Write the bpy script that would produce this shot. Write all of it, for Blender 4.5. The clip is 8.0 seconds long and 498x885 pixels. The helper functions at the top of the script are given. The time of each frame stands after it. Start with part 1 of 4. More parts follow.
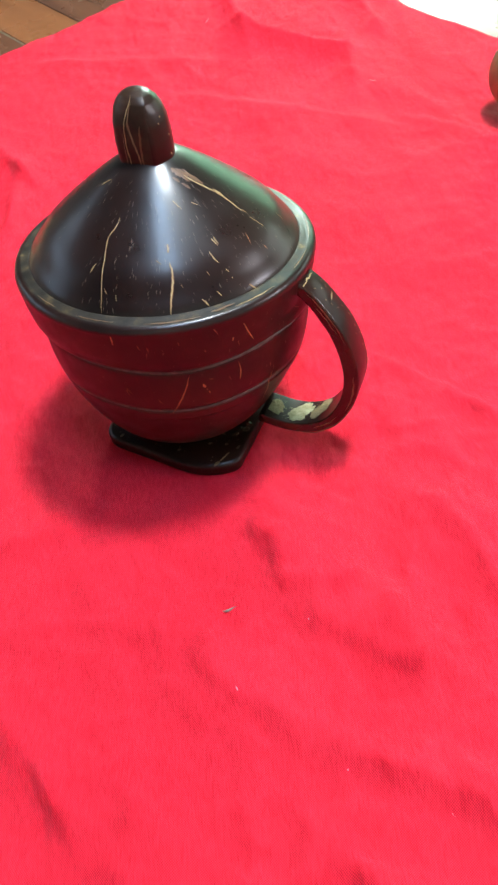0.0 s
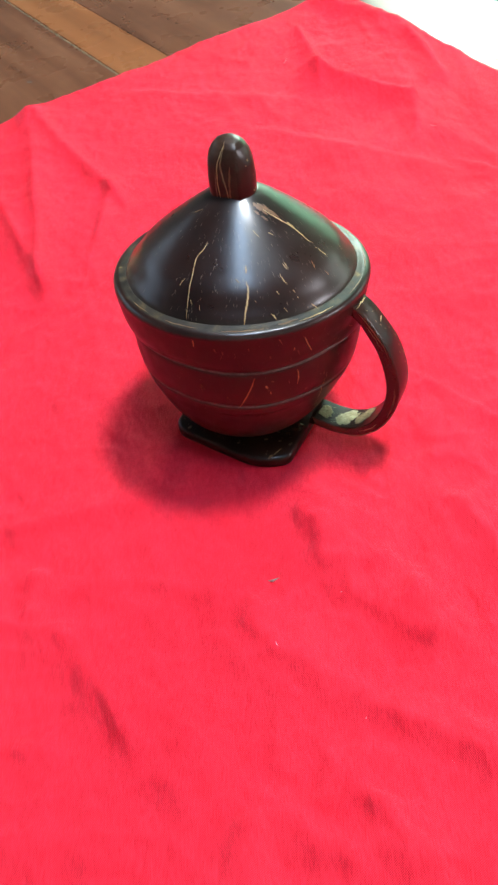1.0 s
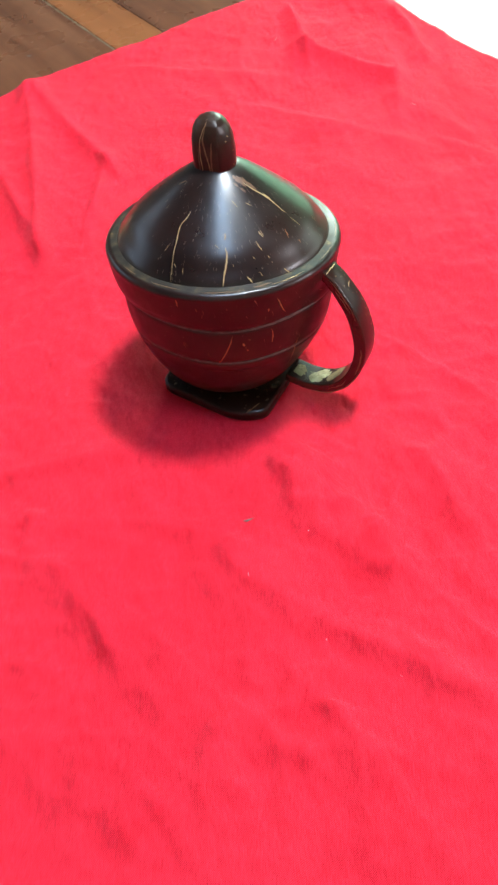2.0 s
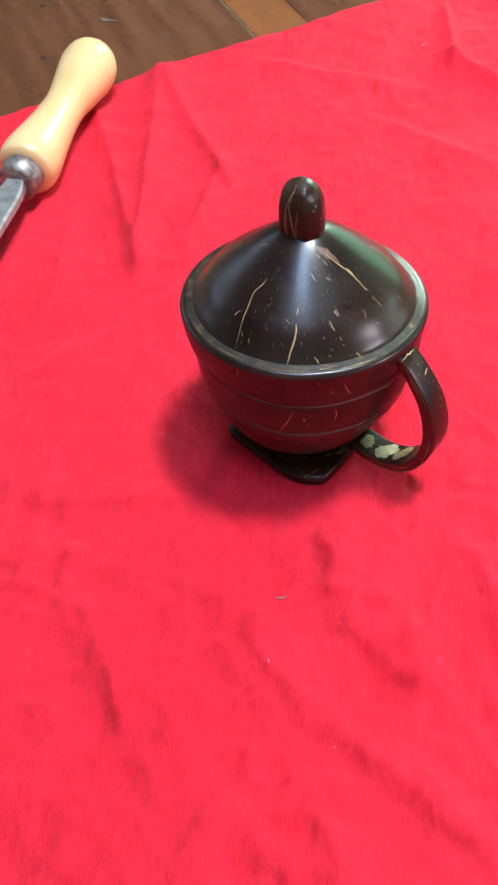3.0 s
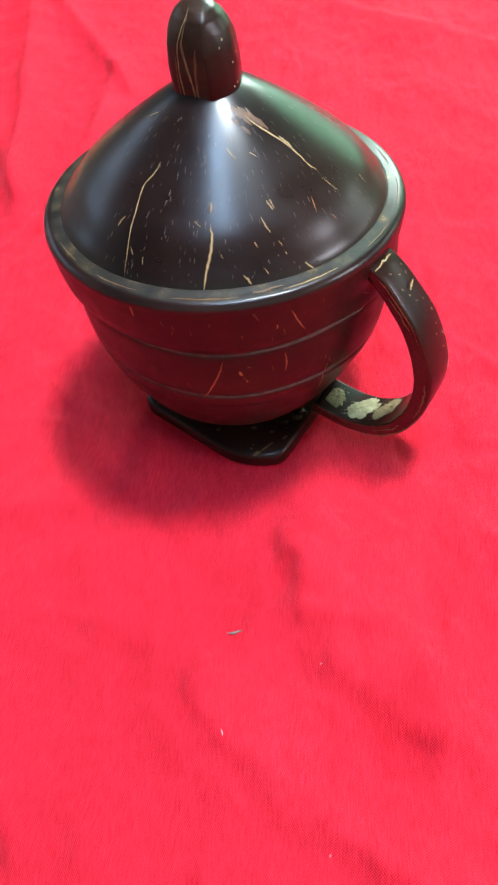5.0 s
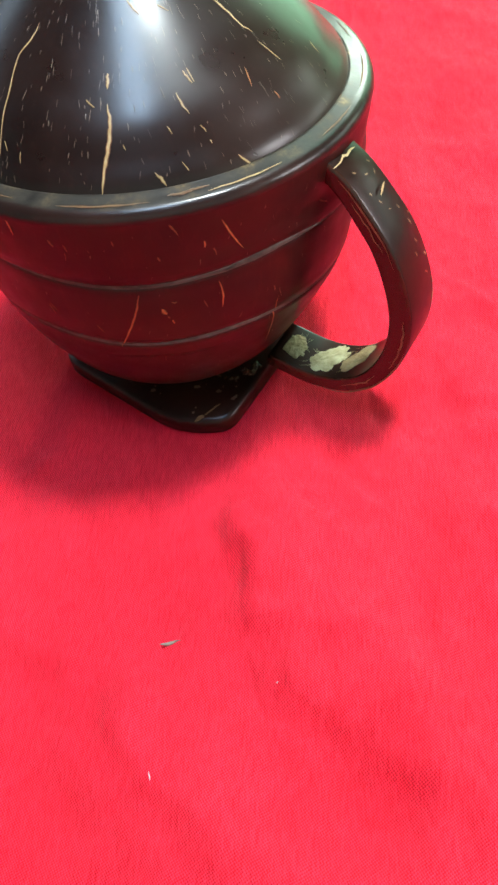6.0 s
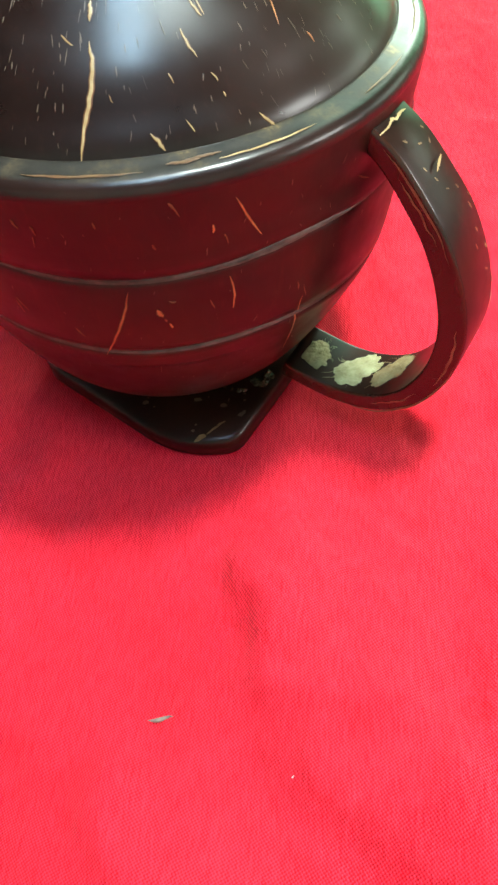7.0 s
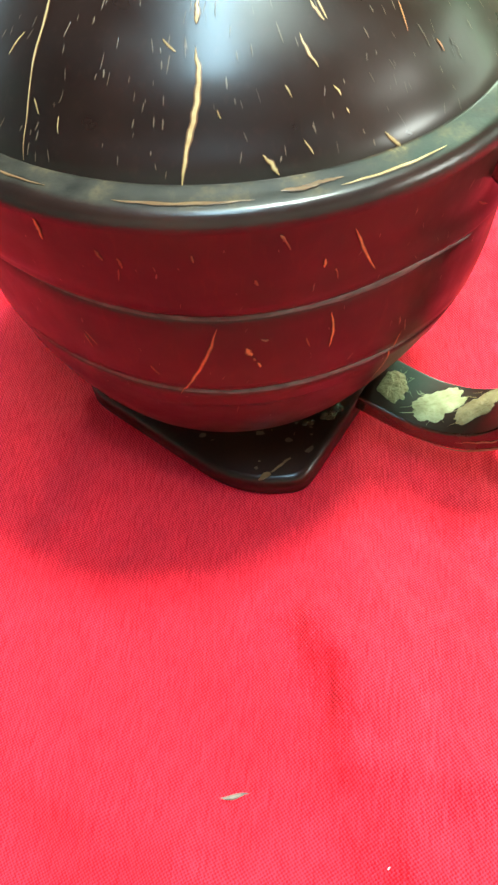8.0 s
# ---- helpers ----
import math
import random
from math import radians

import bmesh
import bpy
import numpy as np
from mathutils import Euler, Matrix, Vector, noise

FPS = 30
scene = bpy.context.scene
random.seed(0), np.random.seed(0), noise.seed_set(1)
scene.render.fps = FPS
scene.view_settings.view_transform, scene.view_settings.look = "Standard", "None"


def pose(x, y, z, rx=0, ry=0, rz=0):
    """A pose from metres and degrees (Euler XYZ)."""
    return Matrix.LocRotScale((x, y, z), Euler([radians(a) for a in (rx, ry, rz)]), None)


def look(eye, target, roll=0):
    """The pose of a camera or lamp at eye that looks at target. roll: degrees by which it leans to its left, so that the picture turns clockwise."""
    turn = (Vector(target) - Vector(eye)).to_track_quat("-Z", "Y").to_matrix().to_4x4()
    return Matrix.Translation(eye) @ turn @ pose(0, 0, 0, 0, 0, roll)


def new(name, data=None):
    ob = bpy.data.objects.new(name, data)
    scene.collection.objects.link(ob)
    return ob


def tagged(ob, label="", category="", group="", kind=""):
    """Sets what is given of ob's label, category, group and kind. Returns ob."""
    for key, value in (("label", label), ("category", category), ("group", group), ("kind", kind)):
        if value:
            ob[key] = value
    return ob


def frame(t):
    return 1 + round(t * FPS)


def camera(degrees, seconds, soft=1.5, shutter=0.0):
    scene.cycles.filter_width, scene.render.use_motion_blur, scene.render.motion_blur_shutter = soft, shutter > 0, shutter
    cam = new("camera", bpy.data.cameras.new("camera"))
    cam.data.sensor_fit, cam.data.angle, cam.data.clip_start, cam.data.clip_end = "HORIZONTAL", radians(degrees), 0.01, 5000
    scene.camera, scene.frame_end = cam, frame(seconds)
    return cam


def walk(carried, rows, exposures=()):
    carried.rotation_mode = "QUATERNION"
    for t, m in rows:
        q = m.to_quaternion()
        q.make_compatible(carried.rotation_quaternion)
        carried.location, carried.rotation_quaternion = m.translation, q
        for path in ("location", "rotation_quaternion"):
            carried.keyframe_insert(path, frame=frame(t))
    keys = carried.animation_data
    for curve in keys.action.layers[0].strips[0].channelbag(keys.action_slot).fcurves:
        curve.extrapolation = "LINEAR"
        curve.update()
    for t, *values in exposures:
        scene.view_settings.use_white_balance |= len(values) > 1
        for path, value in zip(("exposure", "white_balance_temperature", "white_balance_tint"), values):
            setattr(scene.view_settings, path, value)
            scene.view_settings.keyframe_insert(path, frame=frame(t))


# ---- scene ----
cam = camera(33.0, 8.0, soft=2.7)
PATH = [
    (0, (0.0148, -0.2466, 0.2556), (0.0172, 0.0129, -0.0488), -9.85),
    (0.5, (0.0095, -0.2624, 0.2662), (-0.0014, -0.0006, -0.0360), -9.39),
    (1, (0.0091, -0.2845, 0.2871), (-0.0068, -0.0171, -0.0100), -8.63),
    (1.5, (0.0180, -0.3125, 0.3004), (0.0017, -0.0424, 0.0058), -8.72),
    (1.7, (0.0115, -0.3186, 0.3030), (-0.0011, -0.0514, 0.0055), -8.22),
    (2.8, (0.0463, -0.2773, 0.3189), (-0.0093, -0.0397, 0.0019), -8.02),
    (3, (0.0439, -0.2634, 0.3253), (-0.0260, -0.0275, 0.0099), -9.20),
    (3.5, (0.0484, -0.2327, 0.3186), (-0.0207, 0.0006, 0.0011), -10.54),
    (4, (0.0387, -0.2252, 0.2893), (-0.0166, 0.0096, -0.0299), -10.23),
    (5.3, (0.0412, -0.1866, 0.2189), (-0.0144, 0.0357, -0.1090), -13.49),
    (5.5, (0.0443, -0.1792, 0.2072), (-0.0090, 0.0400, -0.1232), -13.67),
    (6, (0.0457, -0.1714, 0.1879), (-0.0066, 0.0486, -0.1420), -13.79),
    (6.5, (0.0420, -0.1573, 0.1764), (-0.0096, 0.0612, -0.1546), -13.51),
    (7, (0.0378, -0.1445, 0.1627), (-0.0122, 0.0711, -0.1705), -12.51),
    (7.5, (0.0229, -0.1377, 0.1547), (-0.0208, 0.0752, -0.1811), -10.24),
    (8, (0.0189, -0.1288, 0.1567), (-0.0244, 0.0842, -0.1791), -10.61),
]
EXPOSURES = [(0.0, -0.14, 6480, 10.0), (1.5, -0.10, 6550, 10.0), (3.0, -0.24, 6450, 11.0), (4.0, -0.28, 5950, 10.5), (5.5, -0.04, 6550, 9.0), (7.0, 0.24, 6850, -3.0), (8.0, 0.74, 6900, -12.0)]
walk(cam, [(t, look(eye, target, roll)) for t, eye, target, roll in PATH], EXPOSURES)

# ---- light ----
sky_world = bpy.data.worlds.new("sky_world")
sky_world.use_nodes = True
scene.world = sky_world
wn = sky_world.node_tree
sky = wn.nodes.new("ShaderNodeTexSky")
sky.sky_type, sky.sun_disc = "NISHITA", False
sky.sun_elevation, sky.sun_rotation = radians(50), radians(60)
wn.nodes["Background"].inputs["Strength"].default_value = 0.12
wn.links.new(sky.outputs[0], wn.nodes["Background"].inputs["Color"])


def area_lamp(name, at, to, sx, sy, watts, colour):
    d = bpy.data.lights.new(name, "AREA")
    d.shape, d.size, d.size_y, d.energy, d.color = "RECTANGLE", sx, sy, watts, colour
    ob = new(name, d)
    ob.matrix_world = look(at, to)
    return ob


# daylight lamps in unseen, assumed openings: three in the roof, the others windows in three walls
area_lamp("roof_light_daylight", (0.39, 0.23, 1.63), (0.39, 0.23, 0.0), 0.25, 0.25, 57.0, (0.84, 0.93, 1.0))
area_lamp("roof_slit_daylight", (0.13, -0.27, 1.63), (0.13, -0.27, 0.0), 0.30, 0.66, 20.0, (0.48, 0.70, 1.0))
# no known source: teal lamp added overhead so the cup's rim reflects green
area_lamp("added_teal_rim_lamp", (0.95, 1.60, 1.63), (0.95, 1.60, 0.0), 0.78, 0.68, 6.0, (0.38, 1.0, 0.72))
area_lamp("window_daylight", (0.99, 3.19, 1.08), (0.8, 0.5, 0.0), 0.72, 0.98, 55.0, (0.84, 1.0, 0.93))
area_lamp("east_window_daylight", (2.99, -0.55, 1.12), (0.0, -0.55, 0.70), 0.95, 0.72, 42.0, (0.95, 0.93, 1.0))
# two assumed windows, added to lift the cup's shadow and the lid's sheen
area_lamp("assumed_west_window", (-2.39, 1.30, 1.08), (0.0, 0.0, 0.2), 2.0, 0.80, 9.5, (0.60, 0.80, 1.0))
area_lamp("assumed_low_east_window", (2.99, 1.30, 0.62), (0.0, 0.6, 0.1), 1.4, 0.80, 8.5, (0.86, 1.0, 0.86))


# ---- materials ----
def material(name, rough=0.5, metal=0.0):
    m = bpy.data.materials.new(name)
    m.use_nodes = True
    b = m.node_tree.nodes["Principled BSDF"]
    b.inputs["Roughness"].default_value, b.inputs["Metallic"].default_value = rough, metal
    return m, m.node_tree, b


def node(tree, kind, **values):
    n = tree.nodes.new("ShaderNode" + kind)
    for key, value in values.items():
        n.inputs[key.replace("_", " ")].default_value = value
    return n


def coords(tree, scale=(1, 1, 1), turn=0.0, out="Object"):
    c = tree.nodes.new("ShaderNodeTexCoord")
    m = node(tree, "Mapping", Scale=scale, Rotation=(0, 0, turn))
    tree.links.new(c.outputs[out], m.inputs["Vector"])
    return m.outputs[0]


def grain(tree, vector, scale, detail=4.0, rough=0.55):
    n = node(tree, "TexNoise", Scale=scale, Detail=detail, Roughness=rough)
    tree.links.new(vector, n.inputs["Vector"])
    return n.outputs["Fac"]


def ramp(tree, fac, *stops):
    r = tree.nodes.new("ShaderNodeValToRGB")
    while len(r.color_ramp.elements) < len(stops):
        r.color_ramp.elements.new(0.5)
    for e, (p, c) in zip(r.color_ramp.elements, stops):
        e.position, e.color = p, (*c, 1)
    tree.links.new(fac, r.inputs[0])
    return r.outputs[0]


def grey(a):
    return (a, a, a)


def mix(tree, fac, a, b, how="MIX"):
    m = tree.nodes.new("ShaderNodeMix")
    m.data_type, m.blend_type = "RGBA", how
    for k, v in ((0, fac), (6, a), (7, b)):
        if isinstance(v, bpy.types.NodeSocket):
            tree.links.new(v, m.inputs[k])
        else:
            m.inputs[k].default_value = (*v, 1) if k else v
    return m.outputs[2]


def bump(tree, bsdf, height, strength, distance, before=None):
    b = node(tree, "Bump", Strength=strength, Distance=distance)
    tree.links.new(height, b.inputs["Height"])
    if before is not None:
        tree.links.new(before, b.inputs["Normal"])
    tree.links.new(b.outputs[0], bsdf.inputs["Normal"])
    return b.outputs[0]


def shell_material(name, dark, warm, rough, coat, brown_side=None, spec=0.27):
    m, t, b = material(name, rough)
    v = coords(t, (1, 1, 1))
    big = grain(t, v, 38, 3)
    fine = grain(t, coords(t, (1, 1, 0.22)), 900, 3)
    base = ramp(t, big, (0.35, dark), (0.72, warm))
    if brown_side:
        # the side towards +x goes over to a lighter brown, with a ragged border
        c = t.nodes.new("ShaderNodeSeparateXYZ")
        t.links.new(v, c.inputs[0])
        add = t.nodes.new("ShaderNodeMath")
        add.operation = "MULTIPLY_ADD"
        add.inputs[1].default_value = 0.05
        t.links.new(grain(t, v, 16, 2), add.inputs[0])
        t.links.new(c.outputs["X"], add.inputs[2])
        base = mix(t, ramp(t, add.outputs[0], (0.032, grey(0.0)), (0.078, grey(0.85))), base, brown_side)
    t.links.new(mix(t, ramp(t, fine, (0.55, grey(0.0)), (0.78, grey(0.25))), base, tuple(c * 1.9 for c in warm)), b.inputs["Base Color"])
    t.links.new(ramp(t, grain(t, v, 120, 4), (0.3, grey(rough * 0.8)), (0.75, grey(rough * 1.25))), b.inputs["Roughness"])
    b.inputs["Specular IOR Level"].default_value = spec
    b.inputs["Coat Weight"].default_value, b.inputs["Coat Roughness"].default_value = coat, 0.22
    bump(t, b, grain(t, v, 200, 3), 0.18, 0.0002)
    return m


def plain_mottled(name, a, b_, scale, rough, relief=0.3, distance=0.0003, metal=0.0):
    m, t, b = material(name, rough, metal)
    v = coords(t)
    f = grain(t, v, scale, 5)
    t.links.new(ramp(t, f, (0.3, a), (0.7, b_)), b.inputs["Base Color"])
    bump(t, b, grain(t, v, scale * 3, 4), relief, distance)
    return m


def worn_material():
    """The cut rim: a rubbed matte ring of grey and straw-coloured layers inside a dark polished lip."""
    m, t, b = material("worn_rim_shell", 0.33)
    v = coords(t)
    flat = node(t, "VectorMath")
    flat.operation = "MULTIPLY"
    flat.inputs[1].default_value = (1, 1, 0)
    t.links.new(v, flat.inputs[0])
    reach = node(t, "VectorMath")
    reach.operation = "LENGTH"
    t.links.new(flat.outputs[0], reach.inputs[0])
    ragged = t.nodes.new("ShaderNodeMath")
    ragged.operation = "MULTIPLY_ADD"
    ragged.inputs[1].default_value = 0.0016
    t.links.new(grain(t, v, 160, 4, 0.6), ragged.inputs[0])
    t.links.new(reach.outputs["Value"], ragged.inputs[2])
    wide = t.nodes.new("ShaderNodeMapRange")
    for k, x in (("From Min", 0.0503), ("From Max", 0.0512), ("To Min", 1.0), ("To Max", 0.0)):
        wide.inputs[k].default_value = x
    t.links.new(ragged.outputs[0], wide.inputs["Value"])
    ring = wide.outputs["Result"]
    patch = ramp(t, grain(t, v, 150, 5, 0.62), (0.34, (0.011, 0.009, 0.007)), (0.50, (0.027, 0.021, 0.014)), (0.62, (0.066, 0.045, 0.022)), (0.75, (0.34, 0.23, 0.085)))
    patch = mix(t, ramp(t, grain(t, v, 1100, 3), (0.45, grey(0.0)), (0.7, grey(0.45))), patch, (0.016, 0.011, 0.009))
    dark = ramp(t, grain(t, v, 60, 3), (0.35, (0.0110, 0.0050, 0.0042)), (0.72, (0.026, 0.011, 0.008)))
    t.links.new(mix(t, ring, dark, patch), b.inputs["Base Color"])
    t.links.new(mix(t, ring, grey(0.30), ramp(t, grain(t, v, 300, 4), (0.3, grey(0.40)), (0.7, grey(0.62)))), b.inputs["Roughness"])
    b.inputs["Specular IOR Level"].default_value = 0.26
    b.inputs["Coat Weight"].default_value, b.inputs["Coat Roughness"].default_value = 0.28, 0.20
    bump(t, b, grain(t, v, 500, 4), 0.35, 0.0003)
    return m


SHELL = shell_material("polished_coconut_shell", (0.0095, 0.0030, 0.0020), (0.025, 0.0082, 0.0042), 0.35, 0.20, None, 0.22)
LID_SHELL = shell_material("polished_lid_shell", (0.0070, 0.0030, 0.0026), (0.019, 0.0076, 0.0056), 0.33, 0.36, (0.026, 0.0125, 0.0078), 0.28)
BOWL_SHELL = shell_material("satin_bowl_shell", (0.0125, 0.0031, 0.0018), (0.036, 0.0092, 0.0038), 0.47, 0.16, None, 0.34)
INNER_SHELL = shell_material("inner_coconut_shell", (0.016, 0.0055, 0.003), (0.050, 0.015, 0.007), 0.25, 0.5)
KNOB = plain_mottled("brown_shell_face", (0.012, 0.005, 0.0035), (0.042, 0.019, 0.010), 160, 0.40)
STRIPE = plain_mottled("brown_shell_layer", (0.0888, 0.0429, 0.0178), (0.222, 0.13, 0.0592), 300, 0.35)
KNOB.node_tree.nodes["Principled BSDF"].inputs["Specular IOR Level"].default_value = 0.25
RIM_WORN = worn_material()
FIBRE = plain_mottled("pale_shell_fibre", (0.311, 0.185, 0.0666), (0.459, 0.333, 0.163), 500, 0.45)
FIBRE_ORANGE = plain_mottled("orange_shell_fibre", (0.222, 0.069, 0.022), (0.489, 0.200, 0.067), 500, 0.42)
FIBRE_EDGE = plain_mottled("brown_fibre_edge", (0.070, 0.028, 0.0105), (0.140, 0.060, 0.0215), 500, 0.42)
FLECK = plain_mottled("small_shell_flecks", (0.035, 0.021, 0.014), (0.15, 0.098, 0.062), 130, 0.42)
HUSK = plain_mottled("pale_green_husk", (0.192, 0.167, 0.0666), (0.429, 0.392, 0.215), 260, 0.75, 0.8, 0.001)
DUST = plain_mottled("dusty_groove", (0.0333, 0.0237, 0.02), (0.126, 0.0962, 0.0814), 260, 0.5)
HUSK_TAN = plain_mottled("tan_husk", (0.148, 0.0962, 0.037), (0.34, 0.252, 0.118), 260, 0.75, 0.8, 0.001)
GLUE = plain_mottled("dried_glue", (0.025, 0.013, 0.008), (0.10, 0.055, 0.03), 500, 0.15, 0.8, 0.0008)
HANDLE_WOOD = plain_mottled("pale_turned_wood", (0.60, 0.385, 0.165), (0.72, 0.50, 0.255), 24, 0.33)
STEEL = plain_mottled("worn_steel", (0.222, 0.215, 0.207), (0.429, 0.422, 0.407), 160, 0.45, 0.4, 0.0003, 0.6)
RUST = plain_mottled("rusted_ferrule", (0.126, 0.0814, 0.0666), (0.355, 0.34, 0.326), 200, 0.45, 0.5, 0.0004, 0.6)
CHIP = plain_mottled("grey_wood_chip", (0.111, 0.0888, 0.0666), (0.237, 0.2, 0.148), 600, 0.6)
SCUFF = plain_mottled("scuffed_varnish", (0.118, 0.0814, 0.0629), (0.192, 0.148, 0.118), 120, 0.5)
LINT = plain_mottled("white_lint", (0.407, 0.333, 0.318), (0.481, 0.429, 0.407), 600, 0.8)
NUT = plain_mottled("tan_raw_shell", (0.148, 0.074, 0.0259), (0.326, 0.192, 0.074), 70, 0.5, 0.6, 0.0008)
# ceiling out of view, set dark to hold back fill and lid reflections
CEILING = plain_mottled("unseen_dark_ceiling", (0.07, 0.05, 0.035), (0.13, 0.095, 0.07), 3, 0.9, 0.2, 0.002)
WALL = plain_mottled("lime_plaster", (0.36, 0.35, 0.32), (0.44, 0.43, 0.40), 3, 0.9, 0.2, 0.002)
FLOOR = plain_mottled("dark_cement_floor", (0.020, 0.021, 0.020), (0.045, 0.045, 0.043), 5, 0.6, 0.3, 0.001)


def cloth_material():
    m, t, b = material("red_cotton", 0.68)
    threads = []
    for turn in (-33.0, 57.0):
        w = node(t, "TexWave", Scale=610.0, Distortion=3.2, Detail=2.0, Detail_Scale=0.35)
        t.links.new(coords(t, (1, 1, 1), radians(turn)), w.inputs["Vector"])
        threads.append(mix(t, 0.58, w.outputs["Fac"], grain(t, coords(t, (2600, 240, 1), radians(turn)), 1.0, 1.0)))
    weave = mix(t, 0.5, threads[0], threads[1])
    slub = grain(t, coords(t, (14, 1, 1), radians(-33.0)), 90, 3)
    blotch = grain(t, coords(t), 14, 4)
    base = ramp(t, blotch, (0.3, (0.85, 0.0180, 0.044)), (0.7, (0.90, 0.0240, 0.055)))
    base = mix(t, ramp(t, weave, (0.39, grey(0.80)), (0.56, grey(0.0))), base, (0.46, 0.002, 0.009))
    base = mix(t, ramp(t, slub, (0.60, grey(0.0)), (0.80, grey(0.20))), base, (0.86, 0.06, 0.10))
    t.links.new(base, b.inputs["Base Color"])
    t.links.new(ramp(t, weave, (0.36, grey(0.01)), (0.60, grey(0.23))), b.inputs["Specular IOR Level"])
    b.inputs["Sheen Weight"].default_value, b.inputs["Sheen Roughness"].default_value = 0.02, 0.4
    b.inputs["Subsurface Weight"].default_value, b.inputs["Subsurface Scale"].default_value = 0.30, 0.0025
    b.inputs["Subsurface Radius"].default_value = (1.0, 0.25, 0.3)
    n1 = bump(t, b, weave, 0.95, 0.0005)
    n2 = bump(t, b, grain(t, coords(t), 110, 5), 0.34, 0.0012, n1)
    # soft crumple left by folding, drawn out along the weave
    bump(t, b, grain(t, coords(t, (1, 0.45, 1), radians(-33.0)), 58, 3, 0.5), 0.50, 0.011, n2)
    return m


def table_wood(name, a, b_, c):
    m, t, b = material(name, 0.2)
    v = coords(t, (7, 0.6, 7))
    f = grain(t, v, 9, 6, 0.6)
    base = ramp(t, f, (0.3, a), (0.52, b_), (0.75, c))
    scratch = grain(t, coords(t, (1, 1, 1)), 22, 3, 0.6)
    t.links.new(mix(t, ramp(t, scratch, (0.55, grey(0.0)), (0.75, grey(0.3))), base, a), b.inputs["Base Color"])
    t.links.new(ramp(t, scratch, (0.3, grey(0.22)), (0.7, grey(0.36))), b.inputs["Roughness"])
    b.inputs["Specular IOR Level"].default_value = 0.36
    return m


CLOTH = cloth_material()
PLANK_DARK = table_wood("dark_varnished_wood", (0.074, 0.026, 0.0125), (0.122, 0.045, 0.021), (0.170, 0.070, 0.034))
PLANK_ORANGE = table_wood("orange_varnished_wood", (0.165, 0.056, 0.0185), (0.225, 0.078, 0.026), (0.275, 0.102, 0.036))
NAIL = plain_mottled("dark_nail_hole", (0.006, 0.004, 0.003), (0.012, 0.008, 0.006), 300, 0.8)
JOINT = plain_mottled("sawdust_in_joint", (0.0888, 0.0555, 0.0259), (0.192, 0.126, 0.0629), 200, 0.9)


# ---- mesh helpers ----
def mesh_of(bm, name, smooth=True):
    bmesh.ops.recalc_face_normals(bm, faces=bm.faces)
    me = bpy.data.meshes.new(name)
    bm.to_mesh(me)
    bm.free()
    if smooth:
        me.shade_smooth()
    return me


def part(name, bm, mat, parent=None, label="", smooth=True):
    ob = new(name, mesh_of(bm, name, smooth))
    ob.data.materials.append(mat)
    if parent is not None:
        ob.parent = parent
    return tagged(ob, label)


def sharp(ob, degrees):
    ob.data.set_sharp_from_angle(angle=radians(degrees))
    return ob


def empty(name, m, label, category):
    ob = new(name)
    ob.matrix_world = m
    ob.empty_display_size = 0.02
    return tagged(ob, label, category)


def spline(points, n):
    """Catmull-Rom curve through control points."""
    p = np.array(points, float)
    p = np.vstack([2 * p[0] - p[1], p, 2 * p[-1] - p[-2]])
    out = []
    for i in range(1, len(p) - 2):
        for s in np.linspace(0, 1, n, endpoint=False):
            a, b, c, d = p[i - 1], p[i], p[i + 1], p[i + 2]
            out.append(0.5 * (2 * b + (c - a) * s + (2 * a - 5 * b + 4 * c - d) * s * s + (3 * b - a - 3 * c + d) * s ** 3))
    out.append(p[-2])
    return np.array(out)


def revolve(profile, seg=160, shape=None, closed=False):
    bm = bmesh.new()
    rings = []
    for r, z in profile:
        ring = []
        for i in range(seg):
            a = 2 * math.pi * i / seg
            q = (r, z) if shape is None else shape(r, z, a)
            ring.append(bm.verts.new((q[0] * math.cos(a), q[0] * math.sin(a), q[1])))
        rings.append(ring)
    pairs = list(zip(rings, rings[1:])) + ([(rings[-1], rings[0])] if closed else [])
    for a, b in pairs:
        for i in range(seg):
            bm.faces.new((a[i], a[(i + 1) % seg], b[(i + 1) % seg], b[i]))
    if not closed:
        for ring in (rings[0], rings[-1]):
            bm.faces.new(ring)
    return bm


def box(bm, x0, x1, y0, y1, z0, z1, bevel=0.0):
    m = Matrix.Translation(((x0 + x1) / 2, (y0 + y1) / 2, (z0 + z1) / 2)) @ Matrix.Diagonal((x1 - x0, y1 - y0, z1 - z0, 1))
    got = bmesh.ops.create_cube(bm, size=1, matrix=m)
    if bevel:
        edges = list({e for v in got["verts"] for e in v.link_edges})
        bmesh.ops.bevel(bm, geom=edges, offset=bevel, segments=2, affect="EDGES")
    return bm


# ---- the room ----
def structure(name, boxes, mat, label):
    bm = bmesh.new()
    for b in boxes:
        box(bm, *b)
    return tagged(part(name, bm, mat, smooth=False), label, name.split("_")[0], kind="structure")


